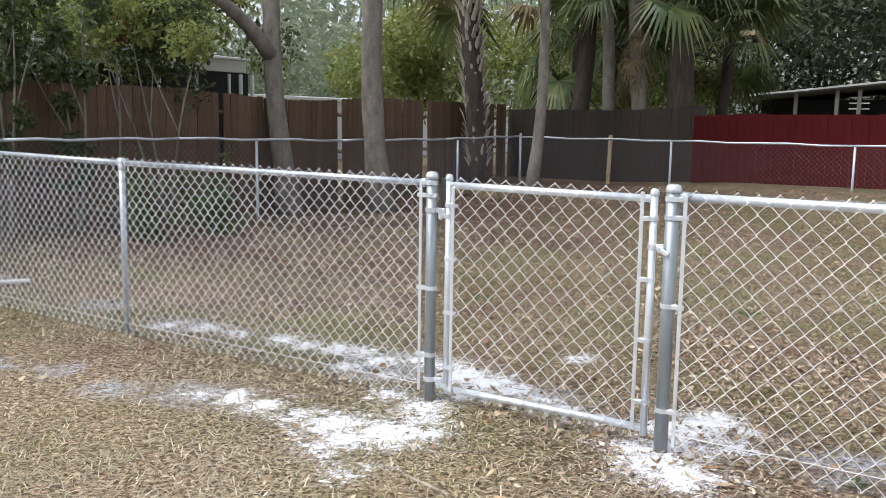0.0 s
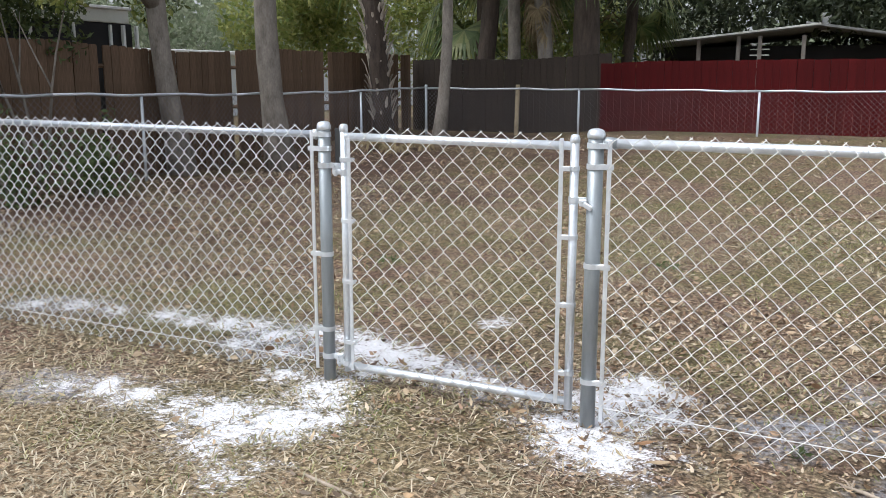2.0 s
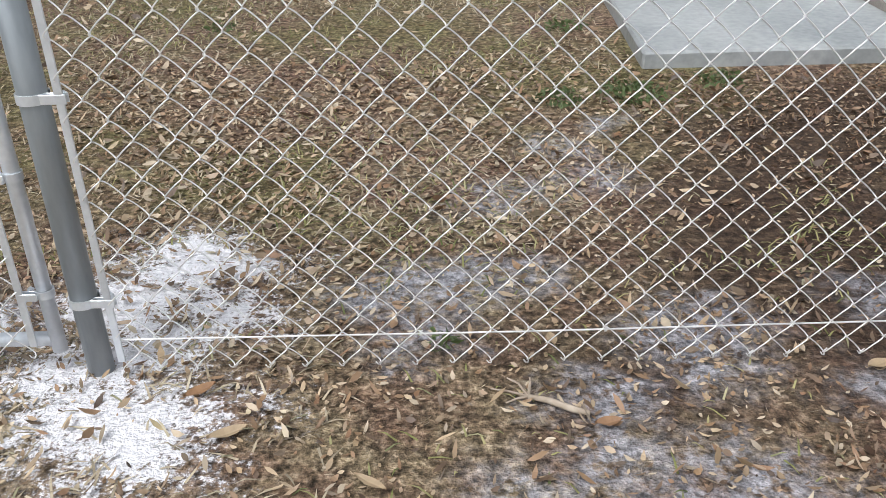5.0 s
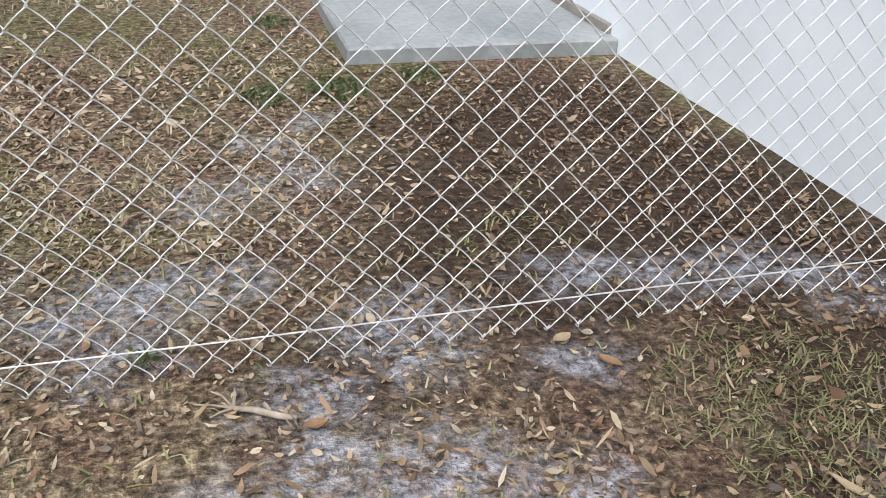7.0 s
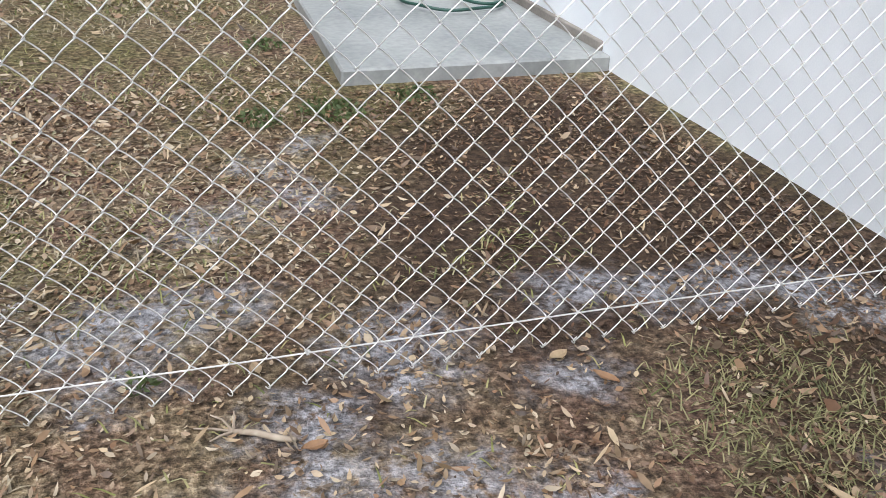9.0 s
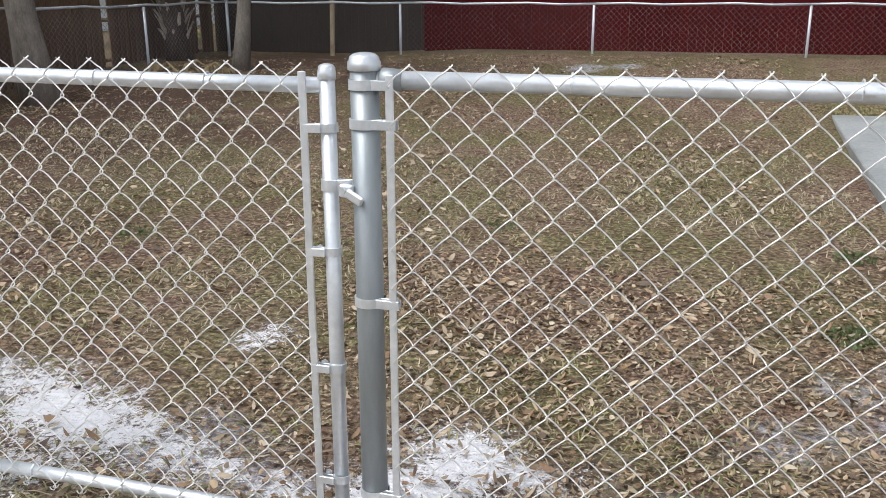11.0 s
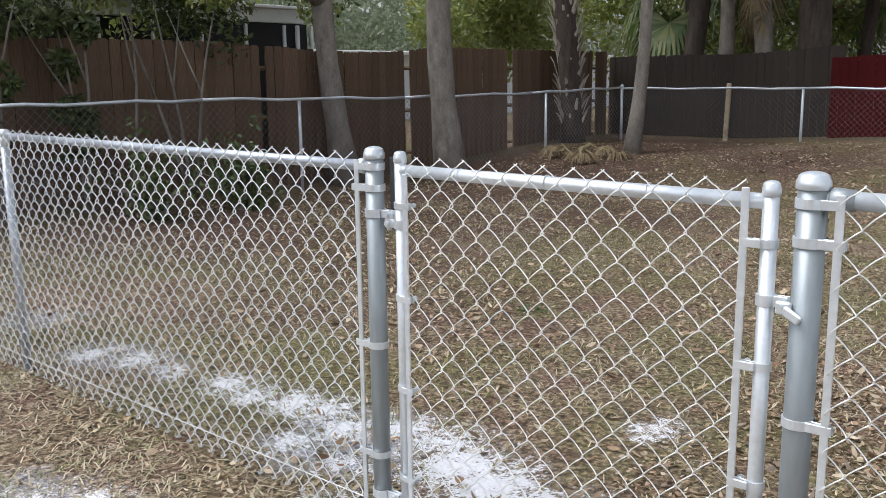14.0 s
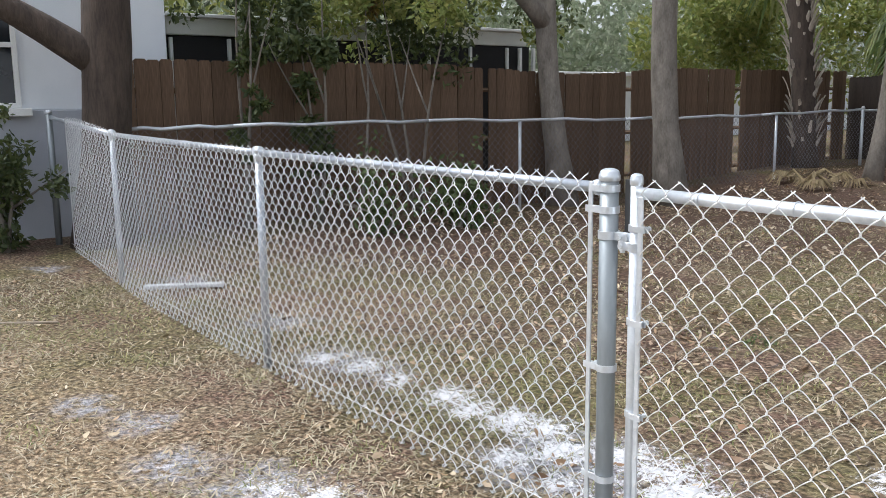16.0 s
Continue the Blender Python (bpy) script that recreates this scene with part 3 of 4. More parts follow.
def far_fabric(parent, a, b, z0, z1, gap):
    """Joined fabric of a far fence between two points of the plan."""
    a, b = Vector((*a, 0)), Vector((*b, 0))
    d = (b - a).normalized()
    q = Vector((-d.y, d.x, 0))
    total = (b - a).length
    verts, faces = [], []
    rr = .0021
    up = Vector((0, 0, 1))
    k = 0
    while k * PITCH < total - PITCH:
        s = k * PITCH
        z, right = z1, k % 2 == 0
        while z > z0:
            sa, sb = (s + PITCH, s) if right else (s, s + PITCH)
            pa, pb = a + d * sa + up * (z + gap(a + d * sa)), a + d * sb + up * (z - DIAMOND / 2 + gap(a + d * sb))
            w = (pb - pa).normalized()
            n1 = w.cross(q).normalized() * rr
            i = len(verts)
            for p in (pa, pb):
                verts += [p + n1, p - n1 * .6 + q * rr, p - n1 * .6 - q * rr]
            faces += [(i, i + 1, i + 4, i + 3), (i + 1, i + 2, i + 5, i + 4), (i + 2, i, i + 3, i + 5)]
            z -= DIAMOND / 2
            right = not right
        k += 1
    me = from_arrays("fabric", np.array([tuple(v) for v in verts]), faces, OLD_WIRE)
    ob = new("fabric", me)
    ob.parent = parent
    tagged(ob, "weathered woven wire fabric", kind="stuff")


def far_fence(label, pts, posts, corner_posts, rail_z):
    f = thing("chain_link_fence", label, "fence", group="boundary fences")
    gap = lambda p: 0.0
    for a, b in zip(pts, pts[1:]):
        za, zb = rail_z(*a), rail_z(*b)
        bm = bmesh.new()
        va, vb = Vector((*a, za)), Vector((*b, zb))
        add_tube(bm, [va.lerp(vb, t / 6) + Vector((0, 0, .012 * math.sin(t * 2.1))) for t in range(7)], .019, 8)
        part("top_rail", bm, OLD_GALV, f, smooth_faces=True)
        far_fabric(f, a, b, max(ground_z(*a), ground_z(*b)) + .03 - 0, min(za, zb) + .03, gap)
    for x, y in posts:
        q = post_part(f, "line_post", x, y, .021, rail_z(x, y) - .02, OLD_GALV)
    for x, y in corner_posts:
        q = post_part(f, "terminal_post", x, y, .028, rail_z(x, y) + .06, OLD_GALV)
        cap_part(q, .028, rail_z(x, y) + .055, .02)


OLD_GALV = simple_mat("galvanised_steel", (.44, .47, .50), (.70, .73, .76), 6, .42, .5, .0004)

# ---- wooden fences ----
def board_mesh(w, h, t, material, ear=True):
    bm = bmesh.new()
    e = .022 if ear else .0
    outline = [(-w / 2, 0), (w / 2, 0), (w / 2, h - e), (w / 2 - e * .9 - .002, h), (-w / 2 + e * .9 + .002, h), (-w / 2, h - e)]
    front = [bm.verts.new((0, x, z)) for x, z in outline]
    back = [bm.verts.new((-t, x, z)) for x, z in outline]
    bm.faces.new(front)
    bm.faces.new(back[::-1])
    n = len(outline)
    for k in range(n):
        bm.faces.new((front[k], back[k], back[(k + 1) % n], front[(k + 1) % n]))
    return link_mesh("board", bm, material)


def board_fence(label, a, b, height, material, gaps=(), w=.14, seed=3, lift=0.0, ear=True, level=False):
    """Board fence between two points of the plan; boards face to the right of the way from b to a. gaps: metres along it with a missing strip."""
    f = thing("wooden_fence", label, "fence", (a[0], a[1], 0))
    a, b = Vector(a), Vector(b)
    d = (b - a)
    total = d.length
    ang = math.atan2(d.y, d.x) - math.pi / 2
    rng = random.Random(seed)
    kinds = [board_mesh(w - .004, height + dh, .018, material, ear) for dh in (-.007, 0, .008)]
    s = w / 2
    gaps = sorted(gaps)
    while s < total:
        if gaps and s + w / 2 > gaps[0]:
            s = gaps.pop(0) + .024 + w / 2
        p = d.normalized() * s
        z = min(ground_z(a.x + p.x, a.y + p.y), .11) + lift if level else ground_z(a.x + p.x, a.y + p.y) + lift
        m = Matrix.Translation((p.x, p.y, z)) @ Matrix.Rotation(ang, 4, 'Z') @ pose(rng.uniform(-.004, .004), 0, 0, rng.uniform(-.15, .15), rng.uniform(-.3, .3), rng.uniform(-.6, .6))
        piece("board", kinds[rng.randrange(3)], f, m)
        s += w
    for z in (height * .17, height * .52, height * .87):
        bm = bmesh.new()
        n = Vector((-d.y, d.x)).normalized() * -.0
        q = d.normalized()
        side = Matrix.Rotation(ang, 4, 'Z') @ Vector((-.04, 0, 0))
        zz = ground_z(*(a + d * .5)) + lift + z
        add_tube(bm, [(side.x, side.y, zz), (side.x + d.x, side.y + d.y, zz)], .03, 4)
        part("rail", bm, material, f)
    return f


# ---- houses ----
def house_right():
    h = thing("house", "white stucco house wall with grey footing beside slab", "house", (4.66, 0, 0))
    bm = bmesh.new()
    add_box(bm, (3.0, 3.0, 1.4), (6.0, 16.0, 2.96), .01)
    part("wall", bm, STUCCO, h)
    bm = bmesh.new()
    add_box(bm, (-.014, 6.7, .105), (.030, 8.4, .06), .008)
    part("footing", bm, FOOTING, h, "stained concrete footing strip")
    bm = bmesh.new()
    bmesh.ops.create_icosphere(bm, subdivisions=3, radius=1, matrix=Matrix.Translation((-.17, -.15, .0)) @ Matrix.Diagonal((.105, .075, .032, 1)))
    for v in bm.verts:
        v.co += Vector((1, 1, .5)) * .035 * noise.noise(v.co * 11)
    part("footing", bm, LUMP, h, "rough mossy concrete lump at wall foot")
    bm = bmesh.new()
    add_box(bm, (-.09, 7.9, 1.1), (.18, .5, 2.0), .012)
    part("pilaster", bm, STUCCO, h)


def faucet():
    f = thing("outdoor_tap", "bronze hose tap on white wall", "tap", (4.64, 3.25, .32))
    bm = bmesh.new()
    add_tube(bm, [(.03, 0, 0), (-.07, 0, 0), (-.10, 0, -.03), (-.115, 0, -.07)], [.016, .016, .018, .017], 10)
    part("spout", bm, FOOTING, f, smooth_faces=True)
    bm = bmesh.new()
    add_tube(bm, [(-.05, 0, 0), (-.05, 0, .05)], .007, 8)
    lathe(bm, [(.004, .045), (.028, .048), (.03, .055), (.004, .06)], (-.05, 0, 0), 12)
    part("handle", bm, FOOTING, f)


def slab():
    bm = bmesh.new()
    add_box(bm, (3.92, 11.2, .016), (1.48, 17.6, .13), .012)
    for v in bm.verts:   # its free edge runs slightly aslant to the wall
        if v.co.x < 3.9:
            v.co.x += .034 * (v.co.y - 2.4)
    me = link_mesh("concrete_slab", bm, CONCRETE)
    tagged(new("concrete_slab", me), "pale stained concrete patio slab beside house", "patio slab")
    bm = bmesh.new()
    add_box(bm, (4.46, 7.15, .084), (.34, 4.2, .008), .002)
    tagged(new("slab_patch", link_mesh("slab_patch", bm, simple_mat("grey_green_patch", (.24, .30, .27), (.42, .48, .44), 3, .5, 0, .002))),
           "grey-green painted strip on concrete slab", "slab strip")


def garden_hose():
    rng = random.Random(5)
    z = .094
    pts = []
    for k in range(26):   # long flat loop
        a = k / 25 * 2 * math.pi
        pts.append((4.08 + .42 * math.cos(a + 2.9), 4.34 + .09 * math.sin(a + 2.9) - .14 * math.cos(a + 2.9), z + .006 * (k % 3)))
    for k in range(30):   # round loop
        a = k / 29 * 2 * math.pi * 1.08
        pts.append((4.21 + .36 * math.cos(a + 2.4), 3.84 + .40 * math.sin(a + 2.4), z + .02 + .008 * math.sin(k * 1.3)))
    for k in range(18):   # small loop
        a = k / 17 * 2 * math.pi
        pts.append((4.37 + .15 * math.cos(a + 1.2), 3.72 + .20 * math.sin(a + 1.2), z + .036))
    pts += [(4.44, 3.9, z + .02), (4.53, 4.3, z + .02), (4.61, 4.5, .22), (4.63, 4.56, .7), (4.635, 4.5, 1.3)]
    cu = bpy.data.curves.new("garden_hose", 'CURVE')
    cu.dimensions = '3D'
    cu.bevel_depth = .0105
    cu.bevel_resolution = 3
    sp = cu.splines.new('NURBS')
    sp.points.add(len(pts) - 1)
    for q, p in zip(sp.points, pts):
        q.co = (p[0] + rng.uniform(-.012, .012), p[1] + rng.uniform(-.012, .012), p[2], 1)
    sp.use_endpoint_u = True
    sp.order_u = 4
    cu.materials.append(HOSE)
    tmp = new("hose_curve", cu)
    dg = bpy.context.evaluated_depsgraph_get()
    me = bpy.data.meshes.new_from_object(tmp.evaluated_get(dg))
    bpy.data.objects.remove(tmp)
    tagged(new("garden_hose", me), "dark green garden hose coiled on concrete slab", "hose")


def window_part(parent, name, c, w, h, mat_frame=WHITE):
    """A window in a wall that faces +x, at c."""
    wd = new(name)
    wd.parent = parent
    wd.location = c
    bm = bmesh.new()
    for y in (-w / 2, w / 2):
        add_box(bm, (0, y, 0), (.06, .05, h + .05), .004)
    for z in (-h / 2, h / 2, 0):
        add_box(bm, (0, 0, z), (.058, w - .05, .05), .004)
    part("frame", bm, mat_frame, wd)
    bm = bmesh.new()
    add_box(bm, (-.01, 0, 0), (.01, w - .03, h - .03))
    g = simple_mat("dark_window_glass", (.01, .012, .015), (.02, .022, .026), 2, .12)
    part("pane", bm, g, wd)
    bm = bmesh.new()
    add_box(bm, (.05, 0, -h / 2 - .07), (.16, w + .2, .08), .008)
    part("sill", bm, mat_frame, wd)


def house_left():
    h = thing("house", "pale grey neighbouring house with screened porch", "house", (-8.0, 0, 0))
    # The lower wall is blue-grey up to about 1.45 m, white above.
    bm = bmesh.new()
    add_box(bm, (-2.5, -2.0, .70), (5.0, 6.8, 1.5), .01)
    part("wall", bm, GREY_WALL, h, "blue-grey lower wall")
    bm = bmesh.new()
    add_box(bm, (-2.52, -2.0, 2.55), (5.0, 6.8, 2.2), .01)
    part("wall", bm, STUCCO, h, "white upper wall")
    window_part(h, "window", (.01, -.72, 2.1), 1.1, 1.2)
    # porch behind the board fence
    bm = bmesh.new()
    add_box(bm, (-3.2, 4.75, 1.18), (3.6, 6.4, 2.36), .01)
    part("screen", bm, SCREEN_SHADE, h, "dark insect screen of porch")
    bm = bmesh.new()
    add_box(bm, (-3.0, 4.4, 2.47), (3.3, 6.9, .22), .01)
    part("fascia", bm, FASCIA, h, "cream porch fascia")
    bm = bmesh.new()
    add_box(bm, (-2.98, 4.4, 2.603), (3.4, 7.0, .045), .006)
    part("drip_edge", bm, WHITE, h, "white metal roof edge")
    bm = bmesh.new()
    add_box(bm, (-4.2, 4.4, 2.72), (4.6, 6.9, .06), .01, pose(0, 0, 0, 0, 2.5, 0))
    part("roof", bm, SHINGLE, h)
    for y in (1.92, 2.70, 3.50, 4.29, 5.1, 5.9, 6.7, 7.45):
        bm = bmesh.new()
        add_box(bm, (-1.375, y, 1.18), (.05, .045, 2.30), .004)
        part("porch_post", bm, WHITE, h)
    for y in (7.66, 7.95):
        bm = bmesh.new()
        add_box(bm, (-1.3, y, 1.18), (.06, .05, 2.30), .004)
        part("porch_post", bm, WHITE, h)


def house_back():
    """Low house behind the red fence."""
    h = thing("house", "low house behind red fence, sloping roof and wall coloured as shade", "house", (-2.1, 23, 0))
    # The near-black colour stands for the shade under the roof.
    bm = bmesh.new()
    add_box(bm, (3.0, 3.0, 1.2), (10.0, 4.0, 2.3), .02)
    part("wall", bm, SCREEN_SHADE, h, "wall with deep shade in its colour")
    bm = bmesh.new()
    add_box(bm, (0.0, 1.8, 2.56), (5.0, 6.0, .07), .01, pose(0, 0, 0, 0, -5.6, 0))
    add_box(bm, (4.4, 1.8, 2.50), (4.6, 6.0, .07), .01, pose(0, 0, 0, 0, 9, 0))
    part("roof", bm, SHINGLE, h)
    bm = bmesh.new()
    add_box(bm, (0.0, -1.22, 2.58), (5.02, .04, .05), .004, pose(0, 0, 0, 0, -5.6, 0))
    part("fascia", bm, FASCIA, h)
    for x in (-.6, .45, 1.0, 2.1):
        bm = bmesh.new()
        add_box(bm, (x, -1.0, 1.2), (.1, .1, 2.7), .006)
        part("porch_post", bm, FOOTING, h)
    bm = bmesh.new()
    for z in (1.75, 1.9, 2.05):
        add_box(bm, (1.0, -.98, z + .3), (.5, .03, .03))
    part("railing", bm, FASCIA, h)
    bm = bmesh.new()
    add_box(bm, (2.45, 1.0, 2.95), (.22, .22, .55), .01)
    part("vent_stack", bm, WHITE, h)


# ---- trees ----
def leaf_cloud(centres, radii, count, size, seed, flat=.8):
    """Folded leaves about clump centres: arrays for from_arrays."""
    rng = np.random.default_rng(seed)
    centres, radii = np.array(centres, float), np.array(radii, float)
    weight = radii ** 2
    idx = rng.choice(len(centres), count, p=weight / weight.sum())
    v = rng.normal(size=(count, 3))
    v /= np.linalg.norm(v, axis=1, keepdims=True)
    rad = rng.uniform(.25, 1, (count, 1)) ** .45
    p = centres[idx] + v * rad * radii[idx][:, None] * np.array([1, 1, flat])
    d = rng.normal(size=(count, 3)); d[:, 2] -= .3
    d /= np.linalg.norm(d, axis=1, keepdims=True)
    q = np.cross(d, rng.normal(size=(count, 3)))
    q /= np.linalg.norm(q, axis=1, keepdims=True)
    n = np.cross(d, q)
    s = (size * rng.uniform(.6, 1.4, (count, 1)))
    quad = np.stack([p, p + d * s * .5 + q * s * .24 + n * s * .06, p + d * s, p + d * s * .5 - q * s * .24 + n * s * .06], 1)
    faces = [(4 * i, 4 * i + 1, 4 * i + 2, 4 * i + 3) for i in range(count)]
    return quad, faces


def crown_part(parent, centres, radii, count, size, seed, material, name="crown"):
    quad, faces = leaf_cloud(centres, radii, count, size, seed)
    ob = new(name, from_arrays(name, quad, faces, material))
    ob.parent = parent
    return ob


def limb_points(a, b, sag, rng, n=6):
    """A gently bent way from a to b."""
    a, b = Vector(a), Vector(b)
    L = (b - a).length
    p, q = rng.uniform(0, 6), rng.uniform(0, 6)
    out = []
    for k in range(n + 1):
        t = k / n
        w = L * .018 * math.sin(t * math.pi)
        out.append(a.lerp(b, t) + Vector((w * math.sin(p + 3.2 * t), w * math.sin(q + 2.7 * t), sag * math.sin(t * math.pi))))
    return out


def trunk_bm(bm, pts, r0, r1, rng, sides=14, flare=1.35):
    """A knobbly tapered trunk."""
    n = len(pts)
    radii = []
    for k in range(n):
        t = k / (n - 1)
        radii.append((r0 + (r1 - r0) * t) * (1 + (flare - 1) * max(0, 1 - t * 7)) * rng.uniform(.96, 1.05))
    add_tube(bm, pts, radii, sides)


def tree(label, base, r, lean, height, limbs, crown, count, leaf=.11, bark=BARK, leaf_material=OAK_LEAF, seed=1, kind="tree"):
    """base in the plan; lean: offset of the trunk's top; limbs: (start share, end offset, radius); crown: clumps (offset, radius)."""
    x, y = base
    t = thing("tree", label, kind, (x, y, ground_z(x, y) - .05))
    rng = random.Random(seed)
    top = Vector((lean[0], lean[1], height))
    pts = limb_points((0, 0, 0), top, 0, rng, 14)
    bm = bmesh.new()
    trunk_bm(bm, pts, r, r * .55, rng)
    part("trunk", bm, bark, t, smooth_faces=True)
    for share, end, lr in limbs:
        k = share * 14
        i = int(k)
        s = pts[i].lerp(pts[min(i + 1, 14)], k - i)
        bm = bmesh.new()
        lp = limb_points(s, end, .15, rng, 7)
        add_tube(bm, lp, [lr * (1 - .6 * q / 7) for q in range(8)], 10)
        part("limb", bm, bark, t, smooth_faces=True)
    if crown:
        crown_part(t, [c for c, _ in crown], [q for _, q in crown], count, leaf, seed + 50, leaf_material)
    return t


def clumps(centre, spread_, n, rad, seed):
    rng = random.Random(seed)
    out = []
    for _ in range(n):
        out.append(((centre[0] + rng.gauss(0, spread_[0]), centre[1] + rng.gauss(0, spread_[1]), centre[2] + rng.gauss(0, spread_[2])), rad * rng.uniform(.55, 1.3)))
    return out


def palm(label, base, r, height, lean, fronds, seed, boots=True, bark=None, skirt=0):
    """Cabbage palm: trunk clad in old leaf bases, fan fronds on top."""
    x, y = base
    t = thing("palm_tree", label, "palm", (x, y, ground_z(x, y) - .05))
    rng = random.Random(seed)
    pts = limb_points((0, 0, 0), (lean[0], lean[1], height), 0, rng, 10)
    bm = bmesh.new()
    trunk_bm(bm, pts, r, r * .95, rng, 14, 1.25)
    part("trunk", bm, bark or BARK, t, smooth_faces=True)
    if boots:
        kinds = []
        for L in (.34, .42, .5):
            bm = bmesh.new()
            rows = [(0, .062, 0), (.35, .048, .03), (.75, .032, .075), (1.0, .020, .13)]
            rings = []
            for s, w, o in rows:
                rings.append([bm.verts.new((o + e * .018, q * w, s * L)) for e, q in ((0, -1), (1, -.5), (1, .5), (0, 1))])
            for a, b in zip(rings, rings[1:]):
                for k in range(4):
                    bm.faces.new((a[k], a[(k + 1) % 4], b[(k + 1) % 4], b[k]))
            bm.faces.new(rings[-1])
            kinds.append(link_mesh("leaf_base", bm, BOOT))
        z, k = .25, 0
        while z < height - .3:
            for j in range(6):
                a = k * .55 + j * 2 * math.pi / 6 + rng.uniform(-.15, .15)
                c = Vector((lean[0], lean[1], 0)) * (z / height)
                m = Matrix.Translation((c.x + math.cos(a) * r * .85, c.y + math.sin(a) * r * .85, z + rng.uniform(-.05, .05))) @ Matrix.Rotation(a, 4, 'Z') @ pose(0, 0, 0, rng.uniform(-14, 14), rng.uniform(-2, 10), 0)
                piece("leaf_base", kinds[rng.randrange(3)], t, m)
            z += .17
            k += 1
    for k in range(fronds):
        frond(t, Vector((lean[0], lean[1], height)), rng.uniform(0, 6.28), rng.uniform(-50, 55), rng.uniform(.9, 1.5), rng, PALM_LEAF if rng.random() < .86 else STRAW_LEAF)
    for k in range(skirt):
        frond(t, Vector((lean[0] * .8, lean[1] * .8, height * rng.uniform(.62, .95))), rng.uniform(0, 6.28), rng.uniform(-84, -65), rng.uniform(.35, .6), rng, STRAW_LEAF)
    return t


STRAW_LEAF = leaf_mat("straw_leaves", [(.20, .145, .075), (.32, .25, .14), (.13, .095, .05)], .8, .2)


def frond(parent, at, az, elev, length, rng, material, name="frond"):
    """A fan leaf on a stalk."""
    bm = bmesh.new()
    d = Vector((math.cos(az) * math.cos(radians(elev)), math.sin(az) * math.cos(radians(elev)), math.sin(radians(elev))))
    hub = at + d * length
    mid = at + d * length * .55 + Vector((0, 0, .08))
    hub.z -= .12
    add_tube(bm, [at, mid, hub], [.022, .016, .01], 5)
    side = d.cross(Vector((0, 0, 1))).normalized()
    up = side.cross(d).normalized()
    for k in range(26):
        a = radians(-120 + 240 * k / 25)
        ray = (d * math.cos(a) + side * math.sin(a)).normalized()
        L = length * .75 * rng.uniform(.8, 1.05)
        w = (side * math.cos(a) - d * math.sin(a)) * (.034 * length)
        p1 = hub + ray * L * .5 + up * .05
        p2 = hub + ray * L - Vector((0, 0, .55 * L * rng.uniform(.5, 1.3)))
        vs = [bm.verts.new(q) for q in (hub - w * .2, p1 - w, p2, p1 + w)]
        bm.faces.new(vs)
    return part(name, bm, material, parent)


def shrub(label, base, height, spread_, stems, count, leaf, material, seed, lift=.35, bark=PALE_BARK, name="shrub", crown_z=.62):
    x, y = base
    t = thing(name, label, name.replace("_", " "), (x, y, ground_z(x, y) - .03))
    rng = random.Random(seed)
    cl = []
    for k in range(stems):
        a = rng.uniform(0, 6.28)
        end = Vector((math.cos(a) * spread_ * rng.uniform(.3, 1), math.sin(a) * spread_ * rng.uniform(.3, 1), height * rng.uniform(.7, 1)))
        bm = bmesh.new()
        lp = limb_points((rng.uniform(-.04, .04), rng.uniform(-.04, .04), 0), end, 0, rng, 6)
        add_tube(bm, lp, [.026 * (1 - .8 * q / 6) for q in range(7)], 7)
        s = lp[3]
        e2 = s + Vector((rng.uniform(-.5, .5), rng.uniform(-.5, .5), height * .3))
        add_tube(bm, limb_points(s, e2, 0, rng, 4), [.014, .012, .01, .007, .004], 6)
        part("stem", bm, bark, t, smooth_faces=True)
        for q in (*lp[1:], e2):
            if q.z > height * lift:
                for _ in range(2):
                    j = Vector((rng.gauss(0, .09), rng.gauss(0, .09), rng.gauss(0, .16)))
                    cl.append((tuple(q + j), spread_ * rng.uniform(.15, .42)))
    if count:
        crown_part(t, [c for c, _ in cl], [q for _, q in cl], count, leaf, seed + 9, material, "foliage")
    return t


